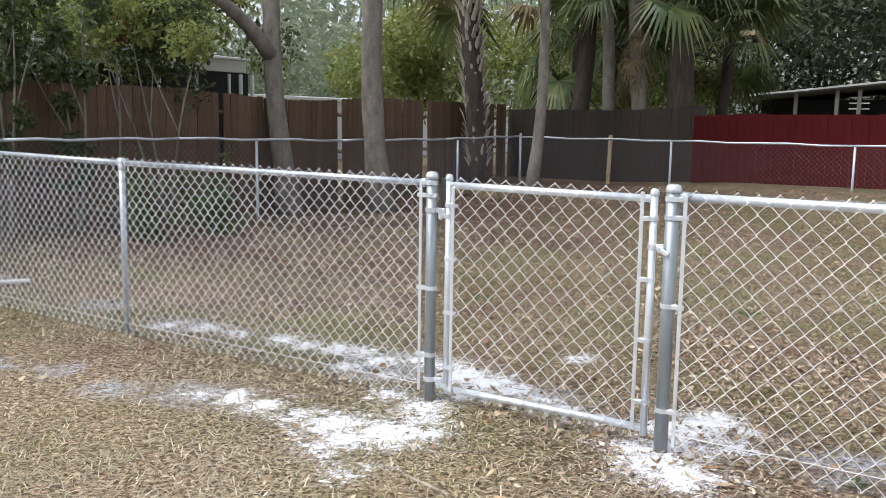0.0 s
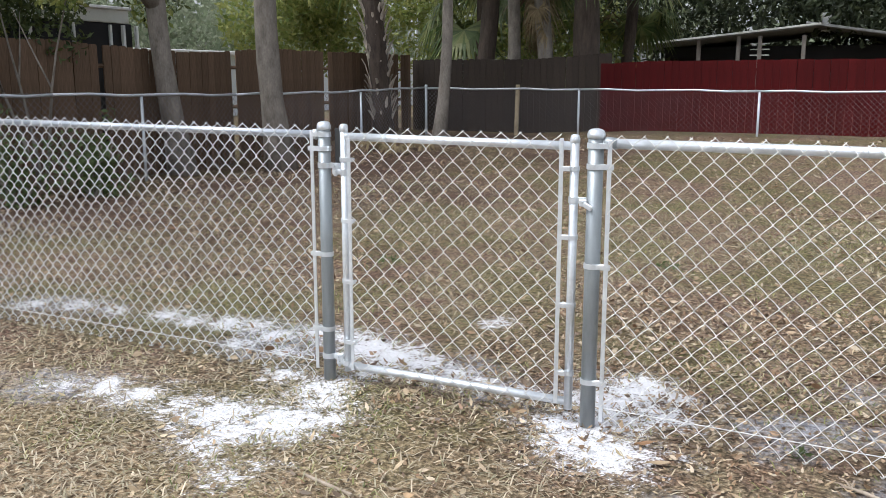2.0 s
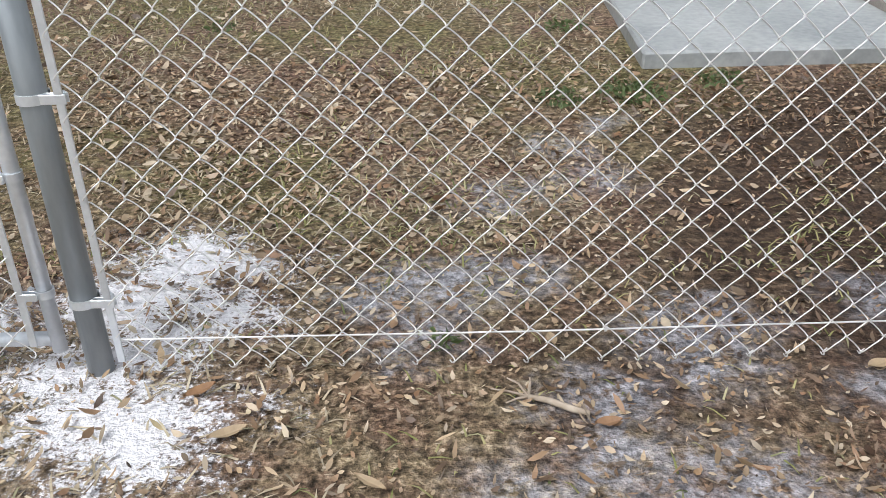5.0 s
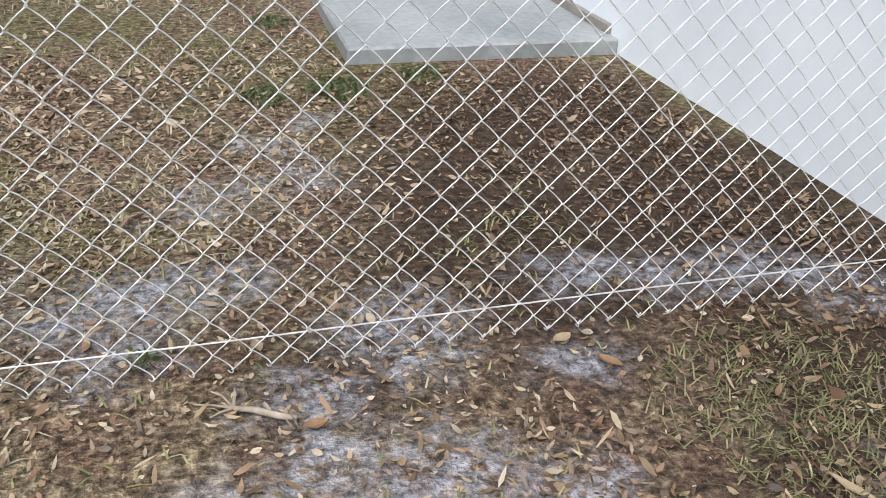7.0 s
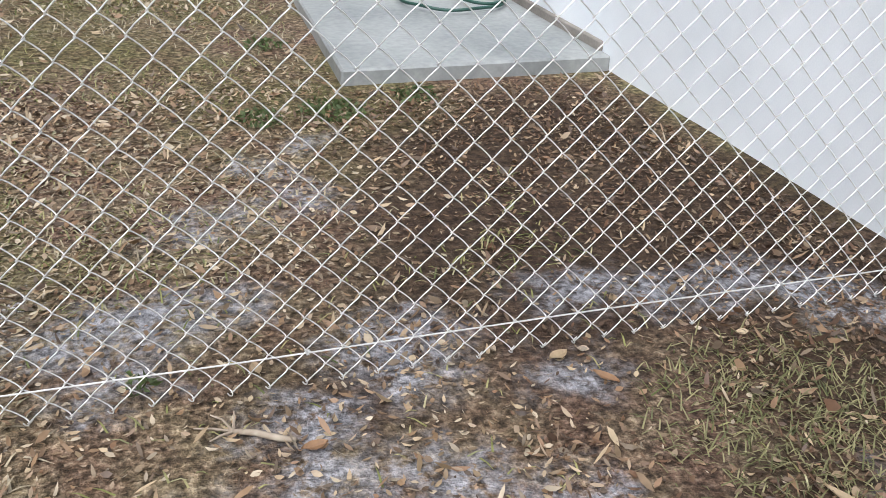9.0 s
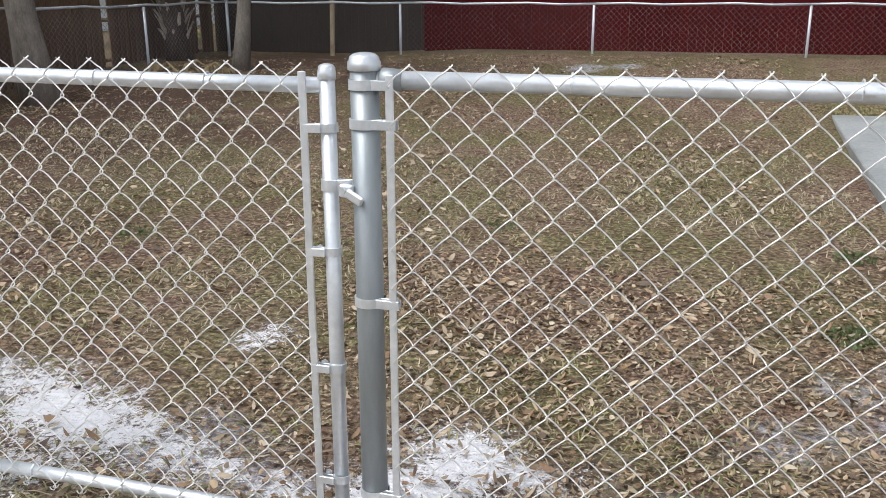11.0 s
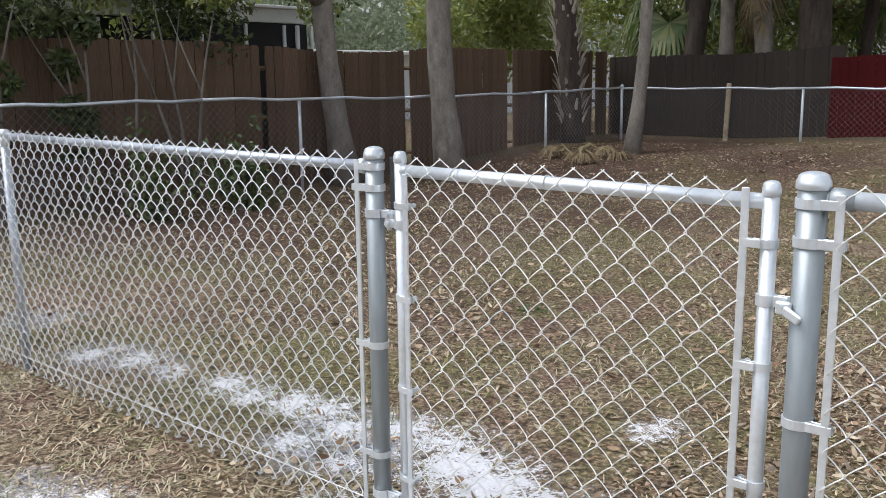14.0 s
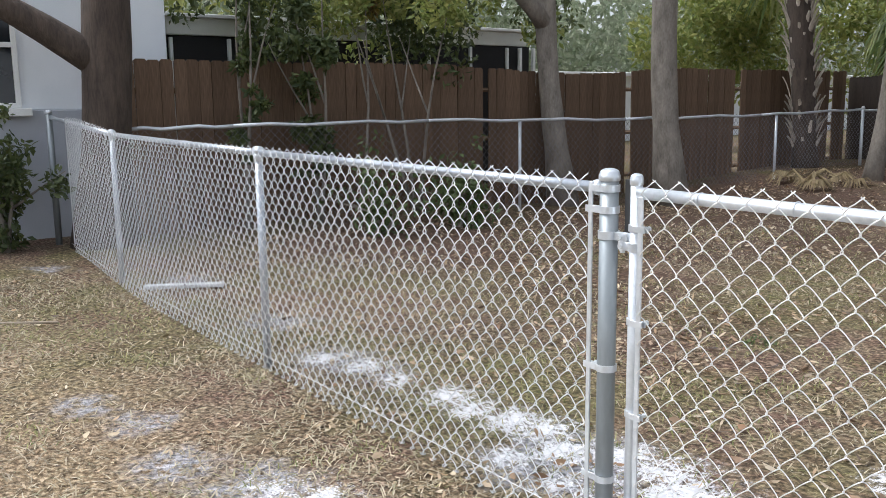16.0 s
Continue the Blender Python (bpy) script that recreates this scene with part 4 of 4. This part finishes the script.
# ---- litter on the ground ----
def leaf_strew(name, label, area, count, size, seed, material, width=.26, keep=None, lift=.012, tilt=.35, category="leaf litter"):
    """Loose leaves over a rectangle of ground."""
    rng = np.random.default_rng(seed)
    x0, x1, y0, y1 = area
    px, py = rng.uniform(x0, x1, count), rng.uniform(y0, y1, count)
    ok = np.array([(keep(a, b) if keep else 1) for a, b in zip(px, py)]) > rng.uniform(0, 1, count)
    px, py = px[ok], py[ok]
    k = len(px)
    pz = np.array([ground_z(a, b) for a, b in zip(px, py)]) + rng.uniform(0.002, lift, k)
    L = size * rng.uniform(.5, 1.45, k)
    W = L * width * rng.uniform(.7, 1.3, k)
    a = rng.uniform(0, 2 * np.pi, k)
    d = np.stack([np.cos(a), np.sin(a), rng.normal(0, tilt * .5, k)], 1)
    q = np.stack([-np.sin(a), np.cos(a), rng.normal(0, tilt, k)], 1)
    up = np.array([0, 0, 1.0])
    p = np.stack([px, py, pz], 1)
    curl = (L * rng.uniform(-.05, .22, k))[:, None]
    l_, w_ = L[:, None], W[:, None]
    V = np.stack([p - d * l_ * .5 + up * curl, p - d * l_ * .16 + q * w_, p - d * l_ * .16 - q * w_ + up * curl * .4,
                  p + d * l_ * .2 + q * w_ * .85, p + d * l_ * .2 - q * w_ * .85 + up * curl * .4, p + d * l_ * .5 + up * curl], 1)
    low = V[:, :, 2].min(1) - (pz - .004)
    V[:, :, 2] -= np.minimum(low, 0)[:, None]
    faces = []
    for i in range(k):
        o = 6 * i
        faces += [(o, o + 2, o + 1), (o + 1, o + 2, o + 4, o + 3), (o + 3, o + 4, o + 5)]
    tagged(new(name, from_arrays(name, V, faces, material)), label, category, kind="stuff")


def blade_strew(name, label, area, count, height, seed, material, keep=None, lay=.8, width=.0028):
    """Grass blades, mostly lying."""
    rng = np.random.default_rng(seed)
    x0, x1, y0, y1 = area
    px, py = rng.uniform(x0, x1, count), rng.uniform(y0, y1, count)
    ok = np.array([(keep(a, b) if keep else 1) for a, b in zip(px, py)]) > rng.uniform(0, 1, count)
    px, py = px[ok], py[ok]
    k = len(px)
    pz = np.array([ground_z(a, b) for a, b in zip(px, py)])
    L = height * rng.uniform(.5, 1.5, k)
    a = rng.uniform(0, 2 * np.pi, k)
    e = np.clip(rng.normal(1 - lay, .25, k), .02, 1.4)
    d = np.stack([np.cos(a) * np.cos(e), np.sin(a) * np.cos(e), np.sin(e)], 1)
    q = np.stack([-np.sin(a), np.cos(a), np.zeros(k)], 1) * width
    p = np.stack([px, py, pz], 1)
    mid = p + d * (L * .55)[:, None] + np.array([0, 0, .006])
    tip = p + d * L[:, None] * np.array([1.05, 1.05, .7]) + np.array([0, 0, .003])
    V = np.stack([p - q, p + q, mid + q * .8, mid - q * .8, tip], 1)
    faces = []
    for i in range(k):
        o = 5 * i
        faces += [(o, o + 1, o + 2, o + 3), (o + 3, o + 2, o + 4)]
    tagged(new(name, from_arrays(name, V, faces, material)), label, "grass", kind="stuff")


def single_leaf(x, y, L, W, az, cols, label):
    """One larger fallen leaf with a midrib fold."""
    m = leaf_mat("fallen_leaf", cols, .6, .1)
    bm = bmesh.new()
    rows = [(-.5, .04), (-.3, .62), (-.05, 1.0), (.2, .85), (.38, .45), (.5, .05)]
    prev = None
    for s, w in rows:
        lift = .10 * abs(s) * L + .006
        ring = [bm.verts.new((s * L, w * W * k, lift + abs(k) * W * .35)) for k in (-1, 0, 1)]
        if prev:
            for k in range(2):
                bm.faces.new((prev[k], ring[k], ring[k + 1], prev[k + 1]))
        prev = ring
    add_tube(bm, [(-.5 * L, 0, .004 + .05 * L), (-.62 * L, 0, .012)], .0012, 5)
    ob = new("fallen_leaf", link_mesh("fallen_leaf", bm, m))
    ob.matrix_basis = pose(x, y, ground_z(x, y) + .006, 0, 0, az)
    tagged(ob, label, "leaf", group="large fallen leaves")


def twig(x, y):
    t = thing("twig", "forked pale dry twig lying on soil", "twig", (x, y, ground_z(x, y) + .010))
    t.rotation_euler = (0, 0, radians(-28))
    bm = bmesh.new()
    add_tube(bm, [(0, 0, .004), (.05, .004, .006), (.11, -.002, .006), (.15, .002, .005)], [.006, .008, .0085, .006], 7)
    part("stem", bm, TWIG, t, smooth_faces=True)
    for e in ((-.07, .035, .016), (-.09, -.015, .01), (-.035, -.05, .012), (-.02, .055, .022)):
        bm = bmesh.new()
        add_tube(bm, [(0, 0, .004), (e[0] * .5, e[1] * .6, e[2]), (*e[:2], e[2] * .7)], [.004, .003, .0018], 5)
        part("side_shoot", bm, TWIG, t)


def dead_fronds(x, y):
    t = thing("dead_palm_fronds", "heap of straw-coloured dead palm fronds on soil", "palm fronds", (x, y, ground_z(x, y)))
    rng = random.Random(8)
    for k in range(7):
        frond(t, Vector((rng.uniform(-.3, .3), rng.uniform(-.3, .3), .06)), rng.uniform(0, 6.28), rng.uniform(4, 22), .45, rng, STRAW_LEAF)


def lamp_post(x, y):
    t = thing("street_lamp", "tall thin grey street lamp beyond trees", "street lamp", (x, y, .0))
    bm = bmesh.new()
    add_tube(bm, [(0, 0, 0), (0, 0, 5.6), (-.1, 0, 6.2), (-.5, 0, 6.45), (-1.0, 0, 6.4)], [.09, .06, .05, .04, .04], 8)
    part("pole", bm, OLD_GALV, t, smooth_faces=True)
    bm = bmesh.new()
    add_box(bm, (-1.2, 0, 6.36), (.6, .2, .12), .03)
    part("lamp_head", bm, OLD_GALV, t)


# ---- the place, put together ----
house_right()
slab()
house_left()
house_back()

RAIL_L = lambda x, y: 1.24 + .035 * math.sin(y * .55)
far_fence("old chain-link boundary fence beside wooden board fence", [(-7.06, .60), (-6.75, 1.6), (-6.7, 4.0), (-6.65, 7.3), (-6.5, 10.2), (-6.38, 12.9)],
          [(-6.68, 5.40), (-6.6, 8.02), (-6.47, 10.57)], [], RAIL_L)
far_fence("old chain-link boundary fence before red board fence", [(-6.38, 12.95), (-3.09, 13.0), (.20, 13.0), (3.45, 13.0), (6.7, 13.0)],
          [(-3.09, 13.0), (.20, 13.0), (3.45, 13.0)], [(-6.38, 12.95)], lambda x, y: 1.245 - .012 * smooth(-4, 1, x))

front_fence_left()
gate()
front_fence_right()

# trees inside and just outside the yard
tree("large dark-barked oak with broad limb beside board fence", (-7.15, .36), .255, (.05, .1, ), 7.0,
     [(.255, (-.1, -1.7, 2.62), .165), (.62, (1.2, .8, 6.0), .12), (.6, (-1.0, 1.8, 6.5), .12)],
     clumps((0, .5, 7.2), (1.7, 1.9, .7), 30, .8, 11), 4500, .12, seed=4)
tree("grey oak trunk with leaning limb before board fence", (-7.15, 6.62), .17, (-.3, -.2), 6.0,
     [(.42, (-.1, -2.1, 3.55), .13), (.6, (.8, 1.5, 5.6), .08), (.75, (-1.0, -.5, 6.4), .08)],
     clumps((-.2, -.4, 6.4), (1.7, 2.0, .8), 30, .8, 12), 4500, .12, PALE_BARK, seed=5)
tree("straight grey tree trunk in yard", (-6.25, 7.85), .20, (-.25, -.15), 8.0,
     [(.6, (1.2, .9, 6.6), .10), (.7, (-1.3, -1.1, 7.4), .09)],
     clumps((0, 0, 7.6), (1.9, 1.9, .8), 30, .8, 13), 4500, .12, PALE_BARK, seed=6)
tree("slim pale tree trunk near back fence", (-5.12, 11.05), .115, (.30, .2), 6.5, [(.7, (.9, .5, 5.8), .06)],
     clumps((.2, 0, 6.5), (1.1, 1.1, .7), 18, .7, 14), 4500, .11, PALE_BARK, seed=7)
palm("cabbage palm with shaggy old leaf bases", (-6.95, 12.2), .19, 4.6, (-.1, -.55), 22, 21)
palm("pale-trunked cabbage palm behind back fence", (-4.32, 14.75), .17, 4.6, (-.35, .1), 16, 25, False, PALE_BARK, 9)
palm("cabbage palm with hanging fronds beyond fence", (-6.9, 16.4), .16, 3.5, (.2, .1), 26, 22, False)
palm("cabbage palm with hanging fronds beyond fence", (-5.4, 17.5), .16, 4.0, (-.4, .1), 24, 23, False, None, 9)
palm("short cabbage palm with drooping fronds", (-3.9, 19.0), .15, 3.4, (.1, .1), 26, 24, False)
for (x, y), r, ln, s in (((-6.18, 15.2), .23, (.1, .2), 31), ((-5.2, 14.8), .16, (-.6, .3), 32), ((-3.62, 15.0), .31, (.3, .2), 34)):
    tree("dark shaded tree trunk behind back fence", (x, y), r, ln, 7.5, [(.55, (1.2, .5, 6.2), r * .45), (.6, (-1.3, .3, 6.6), r * .4)],
         clumps((0, .3, 7.0), (1.9, 1.8, 1.0), 24, .85, s), 4000, .13, BARK if s in (31, 34) else PALE_BARK, seed=s)

def pale_upright(x, y, w, h, material, name, label, category):
    bm = bmesh.new()
    add_box(bm, (0, 0, h / 2 - .05), (w, min(w, .12), h + .1), .008, pose(0, 0, 0, 0, 1.5, 8))
    ob = new(name, link_mesh(name, bm, material))
    ob.location = (x, y, ground_z(x, y))
    tagged(ob, label, category)


# Narrow pale upright strip between the back fences.
pale_upright(-4.57, 13.5, .075, 1.02, STRAW, "wooden_stake", "pale upright strip behind back fence", "stake")

# saplings and vines along the board fence
shrub("thin vine-covered sapling beside board fence", (-7.2, 1.9), 3.2, .22, 2, 1500, .09, OAK_LEAF, 41, .2, name="sapling")
shrub("leafy sapling with vines before board fence", (-7.15, 2.75), 3.0, .4, 2, 2600, .09, OAK_LEAF, 42, .25, name="sapling")
shrub("bare pale branching sapling before board fence", (-7.0, 4.0), 3.0, .85, 3, 1300, .09, LIGHT_LEAF, 43, .75, name="sapling")
shrub("yellowing sapling before board fence", (-7.2, 3.4), 3.6, .6, 1, 900, .10, YELLOW_LEAF, 44, .7, name="sapling")
shrub("low green shrub by boundary fence", (-6.1, 4.0), .7, .5, 6, 1000, .08, WEED, 45, .2)
shrub("low green shrub by boundary fence", (-6.2, 3.0), .55, .45, 5, 700, .08, WEED, 46, .2)
shrub("dark green bush at corner of neighbouring house", (-7.35, -.5), 1.15, .32, 5, 1900, .08, OAK_LEAF, 47, .2)
garden_hose()
faucet()
dead_fronds(-5.75, 10.35)

# foliage beyond the fences
def far_mass(label, clump_list, count, leaf, material, seed, name="far_trees"):
    quad, faces = leaf_cloud([c for c, _ in clump_list], [r for _, r in clump_list], count, leaf, seed)
    tagged(new(name, from_arrays(name, quad, faces, material)), label, "trees", kind="stuff")


def line_clumps(a, b, n, z, dz, rad, seed, depth=2.0):
    rng = random.Random(seed)
    out = []
    for k in range(n):
        t = rng.random()
        out.append(((a[0] + (b[0] - a[0]) * t + rng.gauss(0, depth * .4), a[1] + (b[1] - a[1]) * t + rng.gauss(0, depth * .4), max(.6, z + rng.gauss(0, dz))), rad * rng.uniform(.6, 1.4)))
    return out


far_mass("green bushes beyond board fence", line_clumps((-11.0, 14.2), (-11.0, 17.0), 18, 2.9, .6, .85, 61, 1.2), 9000, .15, LIGHT_LEAF, 71)
far_mass("trees beyond board fence with grey-green haze in leaf colour", line_clumps((-34, 8), (-20, 34), 70, 4.0, 2.6, 2.4, 62, 5), 36000, .30, HAZY_LEAF, 72)
far_mass("trees behind red fence with shade in leaf colour", line_clumps((-10, 27), (10, 26), 60, 4.4, 2.6, 2.0, 63, 4), 60000, .22, SHADED_LEAF, 73)
far_mass("trees behind neighbouring porch", line_clumps((-17, -4), (-16, 12), 44, 5.0, 1.6, 1.6, 64, 3), 16000, .2, LIGHT_LEAF, 74)
far_mass("leafy boughs over board fence", line_clumps((-8.2, 1.8), (-8.0, 7.0), 30, 2.95, .38, .42, 65, .8), 6500, .10, OAK_LEAF, 75)
# Second set of boughs in lighter leaves, the sun on them given by colour.
far_mass("leafy boughs over board fence with sunlight in leaf colour", line_clumps((-8.2, 2.2), (-8.0, 6.4), 20, 3.1, .35, .40, 85, .8), 3000, .10, LIGHT_LEAF, 86)
# Added canopy above the view, only there to block sky light over the fence.
far_mass("unseen leaf canopy added to shade back fence", line_clumps((-7, 15), (8, 16), 30, 6.6, .8, 1.4, 67, 4), 9000, .26, SHADED_LEAF, 77)
far_mass("dark shrubs behind back fence", line_clumps((-11, 18.5), (-4.6, 19.5), 40, 2.9, 1.2, 1.1, 69, 1.5), 9000, .17, LIGHT_LEAF, 79)
far_mass("far tree line with haze in leaf colour", line_clumps((-70, 20), (50, 80), 120, 6, 4, 5.5, 66, 10), 30000, .85, HAZY_LEAF, 76)
far_house = thing("house", "low white house wall beyond board fence", "house", (-16, 19, 0))
bm = bmesh.new()
add_box(bm, (-2, 0, 1.05), (4, 22, 2.15), .02)
part("wall", bm, STUCCO, far_house)
bm = bmesh.new()
add_box(bm, (-2, 0, 2.18), (4.4, 22.4, .12), .02)
part("roof", bm, WHITE, far_house)
lamp_post(-16.5, 31)

# litter
OPEN = lambda x, y: 1 - .72 * smooth(2.1, 1.6, x) * smooth(-.1, -.4, y)
LEAFY = lambda x, y: OPEN(x, y) * (.10 + 1.2 * max(0, .8 * noise.noise((x * .8, y * .8, 1.3)) + .9 * noise.noise((x * 3.4, y * 3.4, 4.1)) + .28)) * (0 if (3.15 < x < 4.6 and y > 2.3) else 1)
def on_sand(x, y):
    return any((x - a) ** 2 + (y - b) ** 2 < (r * .8) ** 2 for a, b, r in WHITE_SAND)
# Zone by the house: damp ground and the house shade put in by colour.
DAMP_SHADE = lambda x, y: smooth(2.6, 3.5, x) * smooth(-1.4, -.7, y)
SCRAP = lambda x, y: OPEN(x, y) * (.25 if on_sand(x, y) else 1) * (.45 + .5 * noise.noise((x * 2.2, y * 2.2, 6.6))) * (0 if (3.15 < x < 4.6 and y > 2.3) else 1) * (1 - .7 * DAMP_SHADE(x, y))
RIGHT = lambda x, y: (.3 if on_sand(x, y) else 1) * LEAFY(x, y) * (1 - .85 * DAMP_SHADE(x, y))
WET_SHADED = lambda x, y: LEAFY(x, y) * DAMP_SHADE(x, y)
leaf_strew("leaf_litter", "damp leaves by house wall, darkened for house shade", (2.5, 4.52, -1.5, 2.35), 5500, .034, 91, WET_SHADE_LITTER, .12, WET_SHADED, .020, .75)
leaf_strew("leaf_litter", "small damp leaf scraps by house wall, darkened for house shade", (2.5, 4.52, -1.5, 2.35), 18000, .020, 92, WET_SHADE_LITTER, .15, WET_SHADED, .012, .5)
leaf_strew("leaf_litter", "brown curled oak leaves strewn over soil", (.4, 4.5, -1.7, 2.6), 19000, .036, 81, LITTER, .115, RIGHT, .020, .75)
leaf_strew("leaf_litter", "small broken brown leaves over soil", (.4, 4.5, -1.9, 2.8), 46000, .021, 82, LITTER, .19, SCRAP, .012, .5)
leaf_strew("leaf_litter", "brown leaves over dry grass outside gate", (-6.5, 1.6, -3.2, .1), 8000, .040, 83, DRY_LITTER, .14, RIGHT, .018, .55)
leaf_strew("leaf_litter", "small broken leaves over dry grass outside gate", (-6.5, 1.8, -3.2, .1), 13000, .022, 84, DRY_LITTER, .2, RIGHT, .012, .5)
leaf_strew("leaf_litter", "brown leaves over back yard", (-6.6, 3.3, .1, 12.5), 60000, .048, 85, LITTER, .12, RIGHT, .018, .55)
leaf_strew("leaf_litter", "small pale leaves over back yard", (-6.6, 3.3, .1, 8), 9000, .030, 86, THATCH, .22, RIGHT, .012, .5)
TURF = lambda x, y: (.05 if on_sand(x, y) else 1) * min(1, max(0, .45 + 1.5 * noise.noise((x * .7 + 9, y * .7, 5.3)))) * (0 if (3.1 < x < 4.6 and y > 2.2) else 1)
LAWN = lambda x, y: (.12 if on_sand(x, y) else 1) * min(1, max(.25, .7 + 1.2 * noise.noise((x * .9 + 9, y * .9, 5.3))))
blade_strew("dry_grass", "flattened straw-coloured grass blades outside gate", (-6.0, 2.0, -3.2, .2), 36000, .058, 87, THATCH, LAWN, .86, .0032)
blade_strew("dry_grass", "thin dry grass blades over back yard", (-5.5, 3.2, .1, 7.5), 36000, .05, 88, THATCH, TURF)
GREEN = lambda x, y: min(1, max(0, 1.6 * noise.noise((x * .8 + 3, y * .8, 2.2)) + 1.4 * noise.noise((x * 2.7 + 3, y * 2.7, 8.2)) + .12)) * (.05 if on_sand(x, y) else 1) * (0 if (3.1 < x < 4.6 and y > 2.2) else 1) * (.2 if (x > 1.4 and y < .4) else 1)
blade_strew("grass", "sparse green grass blades in yard", (-5.5, 3.6, -2.8, 7.5), 70000, .042, 89, GRASS, GREEN, .7)
TUFT_GRASS = leaf_mat("tuft_grass", [(.10, .105, .035), (.19, .18, .08), (.30, .27, .14), (.07, .08, .03)], .7, .2)
TUFT = lambda x, y: max(0, 1 - ((x - 3.75) ** 2 + (y + .5) ** 2) / .22)
blade_strew("grass", "tufted olive grass clump beside fence", (3.2, 4.3, -1.0, 0), 4600, .046, 90, TUFT_GRASS, TUFT, .55, .0022)

for i, (x, y, n_, s) in enumerate([(3.05, 2.0, 260, .16), (2.72, 1.95, 150, .12), (2.2, .06, 26, .04), (.9, 3.4, 60, .10), (-1.2, 2.6, 60, .10), (3.5, 2.15, 120, .12), (2.9, 3.2, 120, .12)]):
    rng = np.random.default_rng(200 + i)
    t = thing("weed", "small green weed growing from soil", "weed", (x, y, ground_z(x, y)), group="weeds")
    quad, faces = leaf_cloud([(0, 0, .02)], [s], n_, .03, 210 + i, .22)
    quad[:, :, 2] = np.abs(quad[:, :, 2]) + .004
    ob = new("leaves", from_arrays("leaves", quad, faces, WEED))
    ob.parent = t

twig(2.40, -.17)


def lying_bar(name, label, category, a, b, w, h, material):
    """A straight piece lying on the ground between two points of the plan."""
    d = Vector((b[0] - a[0], b[1] - a[1], 0))
    bm = bmesh.new()
    add_box(bm, (d.length / 2, 0, h / 2), (d.length, w, h), min(w, h) * .2)
    ob = new(name, link_mesh(name, bm, material))
    ob.matrix_basis = pose(a[0], a[1], max(ground_z(*a), ground_z(*b)) - .002, 0, 0, math.degrees(math.atan2(d.y, d.x)))
    tagged(ob, label, category)


lying_bar("plank", "pale grey weathered plank lying along fence", "plank", (-5.16, .10), (-4.86, .66), .075, .035, simple_mat("bleached_wood", (.42, .43, .44), (.66, .66, .66), 6, .85, 0, .002))
lying_bar("stick", "thin pale dry stick lying on grass", "stick", (-4.80, -1.13), (-4.5, -.70), .016, .014, TWIG)
lying_bar("stick", "thin pale dry stick lying on dry grass", "stick", (.55, -.98), (.80, -1.04), .012, .010, TWIG)
TAN = [(.34, .25, .15), (.42, .32, .20)]
BROWN = [(.24, .13, .06), (.32, .18, .09)]
ORANGE = [(.25, .14, .07), (.30, .17, .09)]
for x, y, L, W, az, c, lb in ((3.25, -.08, .075, .030, 20, TAN, "broad tan fallen leaf on soil"), (3.33, -.20, .09, .026, -55, ORANGE, "orange-brown curled fallen leaf on soil"),
                              (2.57, -.27, .075, .028, 10, ORANGE, "flat orange-brown fallen leaf on sandy soil"), (3.63, -.74, .13, .022, -65, TAN, "long tan curled fallen leaf on grass"),
                              (3.53, .15, .06, .022, 80, TAN, "tan fallen leaf on damp soil"), (2.48, .06, .07, .022, 100, TAN, "tan fallen leaf below fence wire"),
                              (1.72, -.28, .11, .030, 25, TAN, "broad tan fallen leaf beside sand"), (1.62, -.12, .10, .030, 40, BROWN, "brown fallen leaf beside sand"),
                              (2.05, -.45, .10, .02, -35, TAN, "long tan fallen leaf on soil"), (1.9, -.62, .1, .024, 5, BROWN, "brown fallen leaf on soil"),
                              (1.15, -.95, .10, .024, 30, TAN, "long tan fallen leaf on dry grass"), (2.9, 1.5, .07, .02, 60, BROWN, "brown fallen leaf on soil")):
    single_leaf(x, y, L * .85, W * .62, az, c, lb)

# board fences last
board_fence("tall weathered brown board fence with dog-eared tops", (-7.6, .75), (-7.5, 14.3), 1.85, WOOD, (4.84, 7.63, 10.31, 13.12), seed=3, level=True)
board_fence("weathered board fence behind trees with shade in its colour", (-7.5, 14.4), (-2.9, 14.4), 1.56, SHADED_WOOD, (), seed=4)
board_fence("dark red painted board fence", (-2.95, 13.9), (7.5, 13.9), 1.34, RED_WOOD, (), seed=5, ear=False)
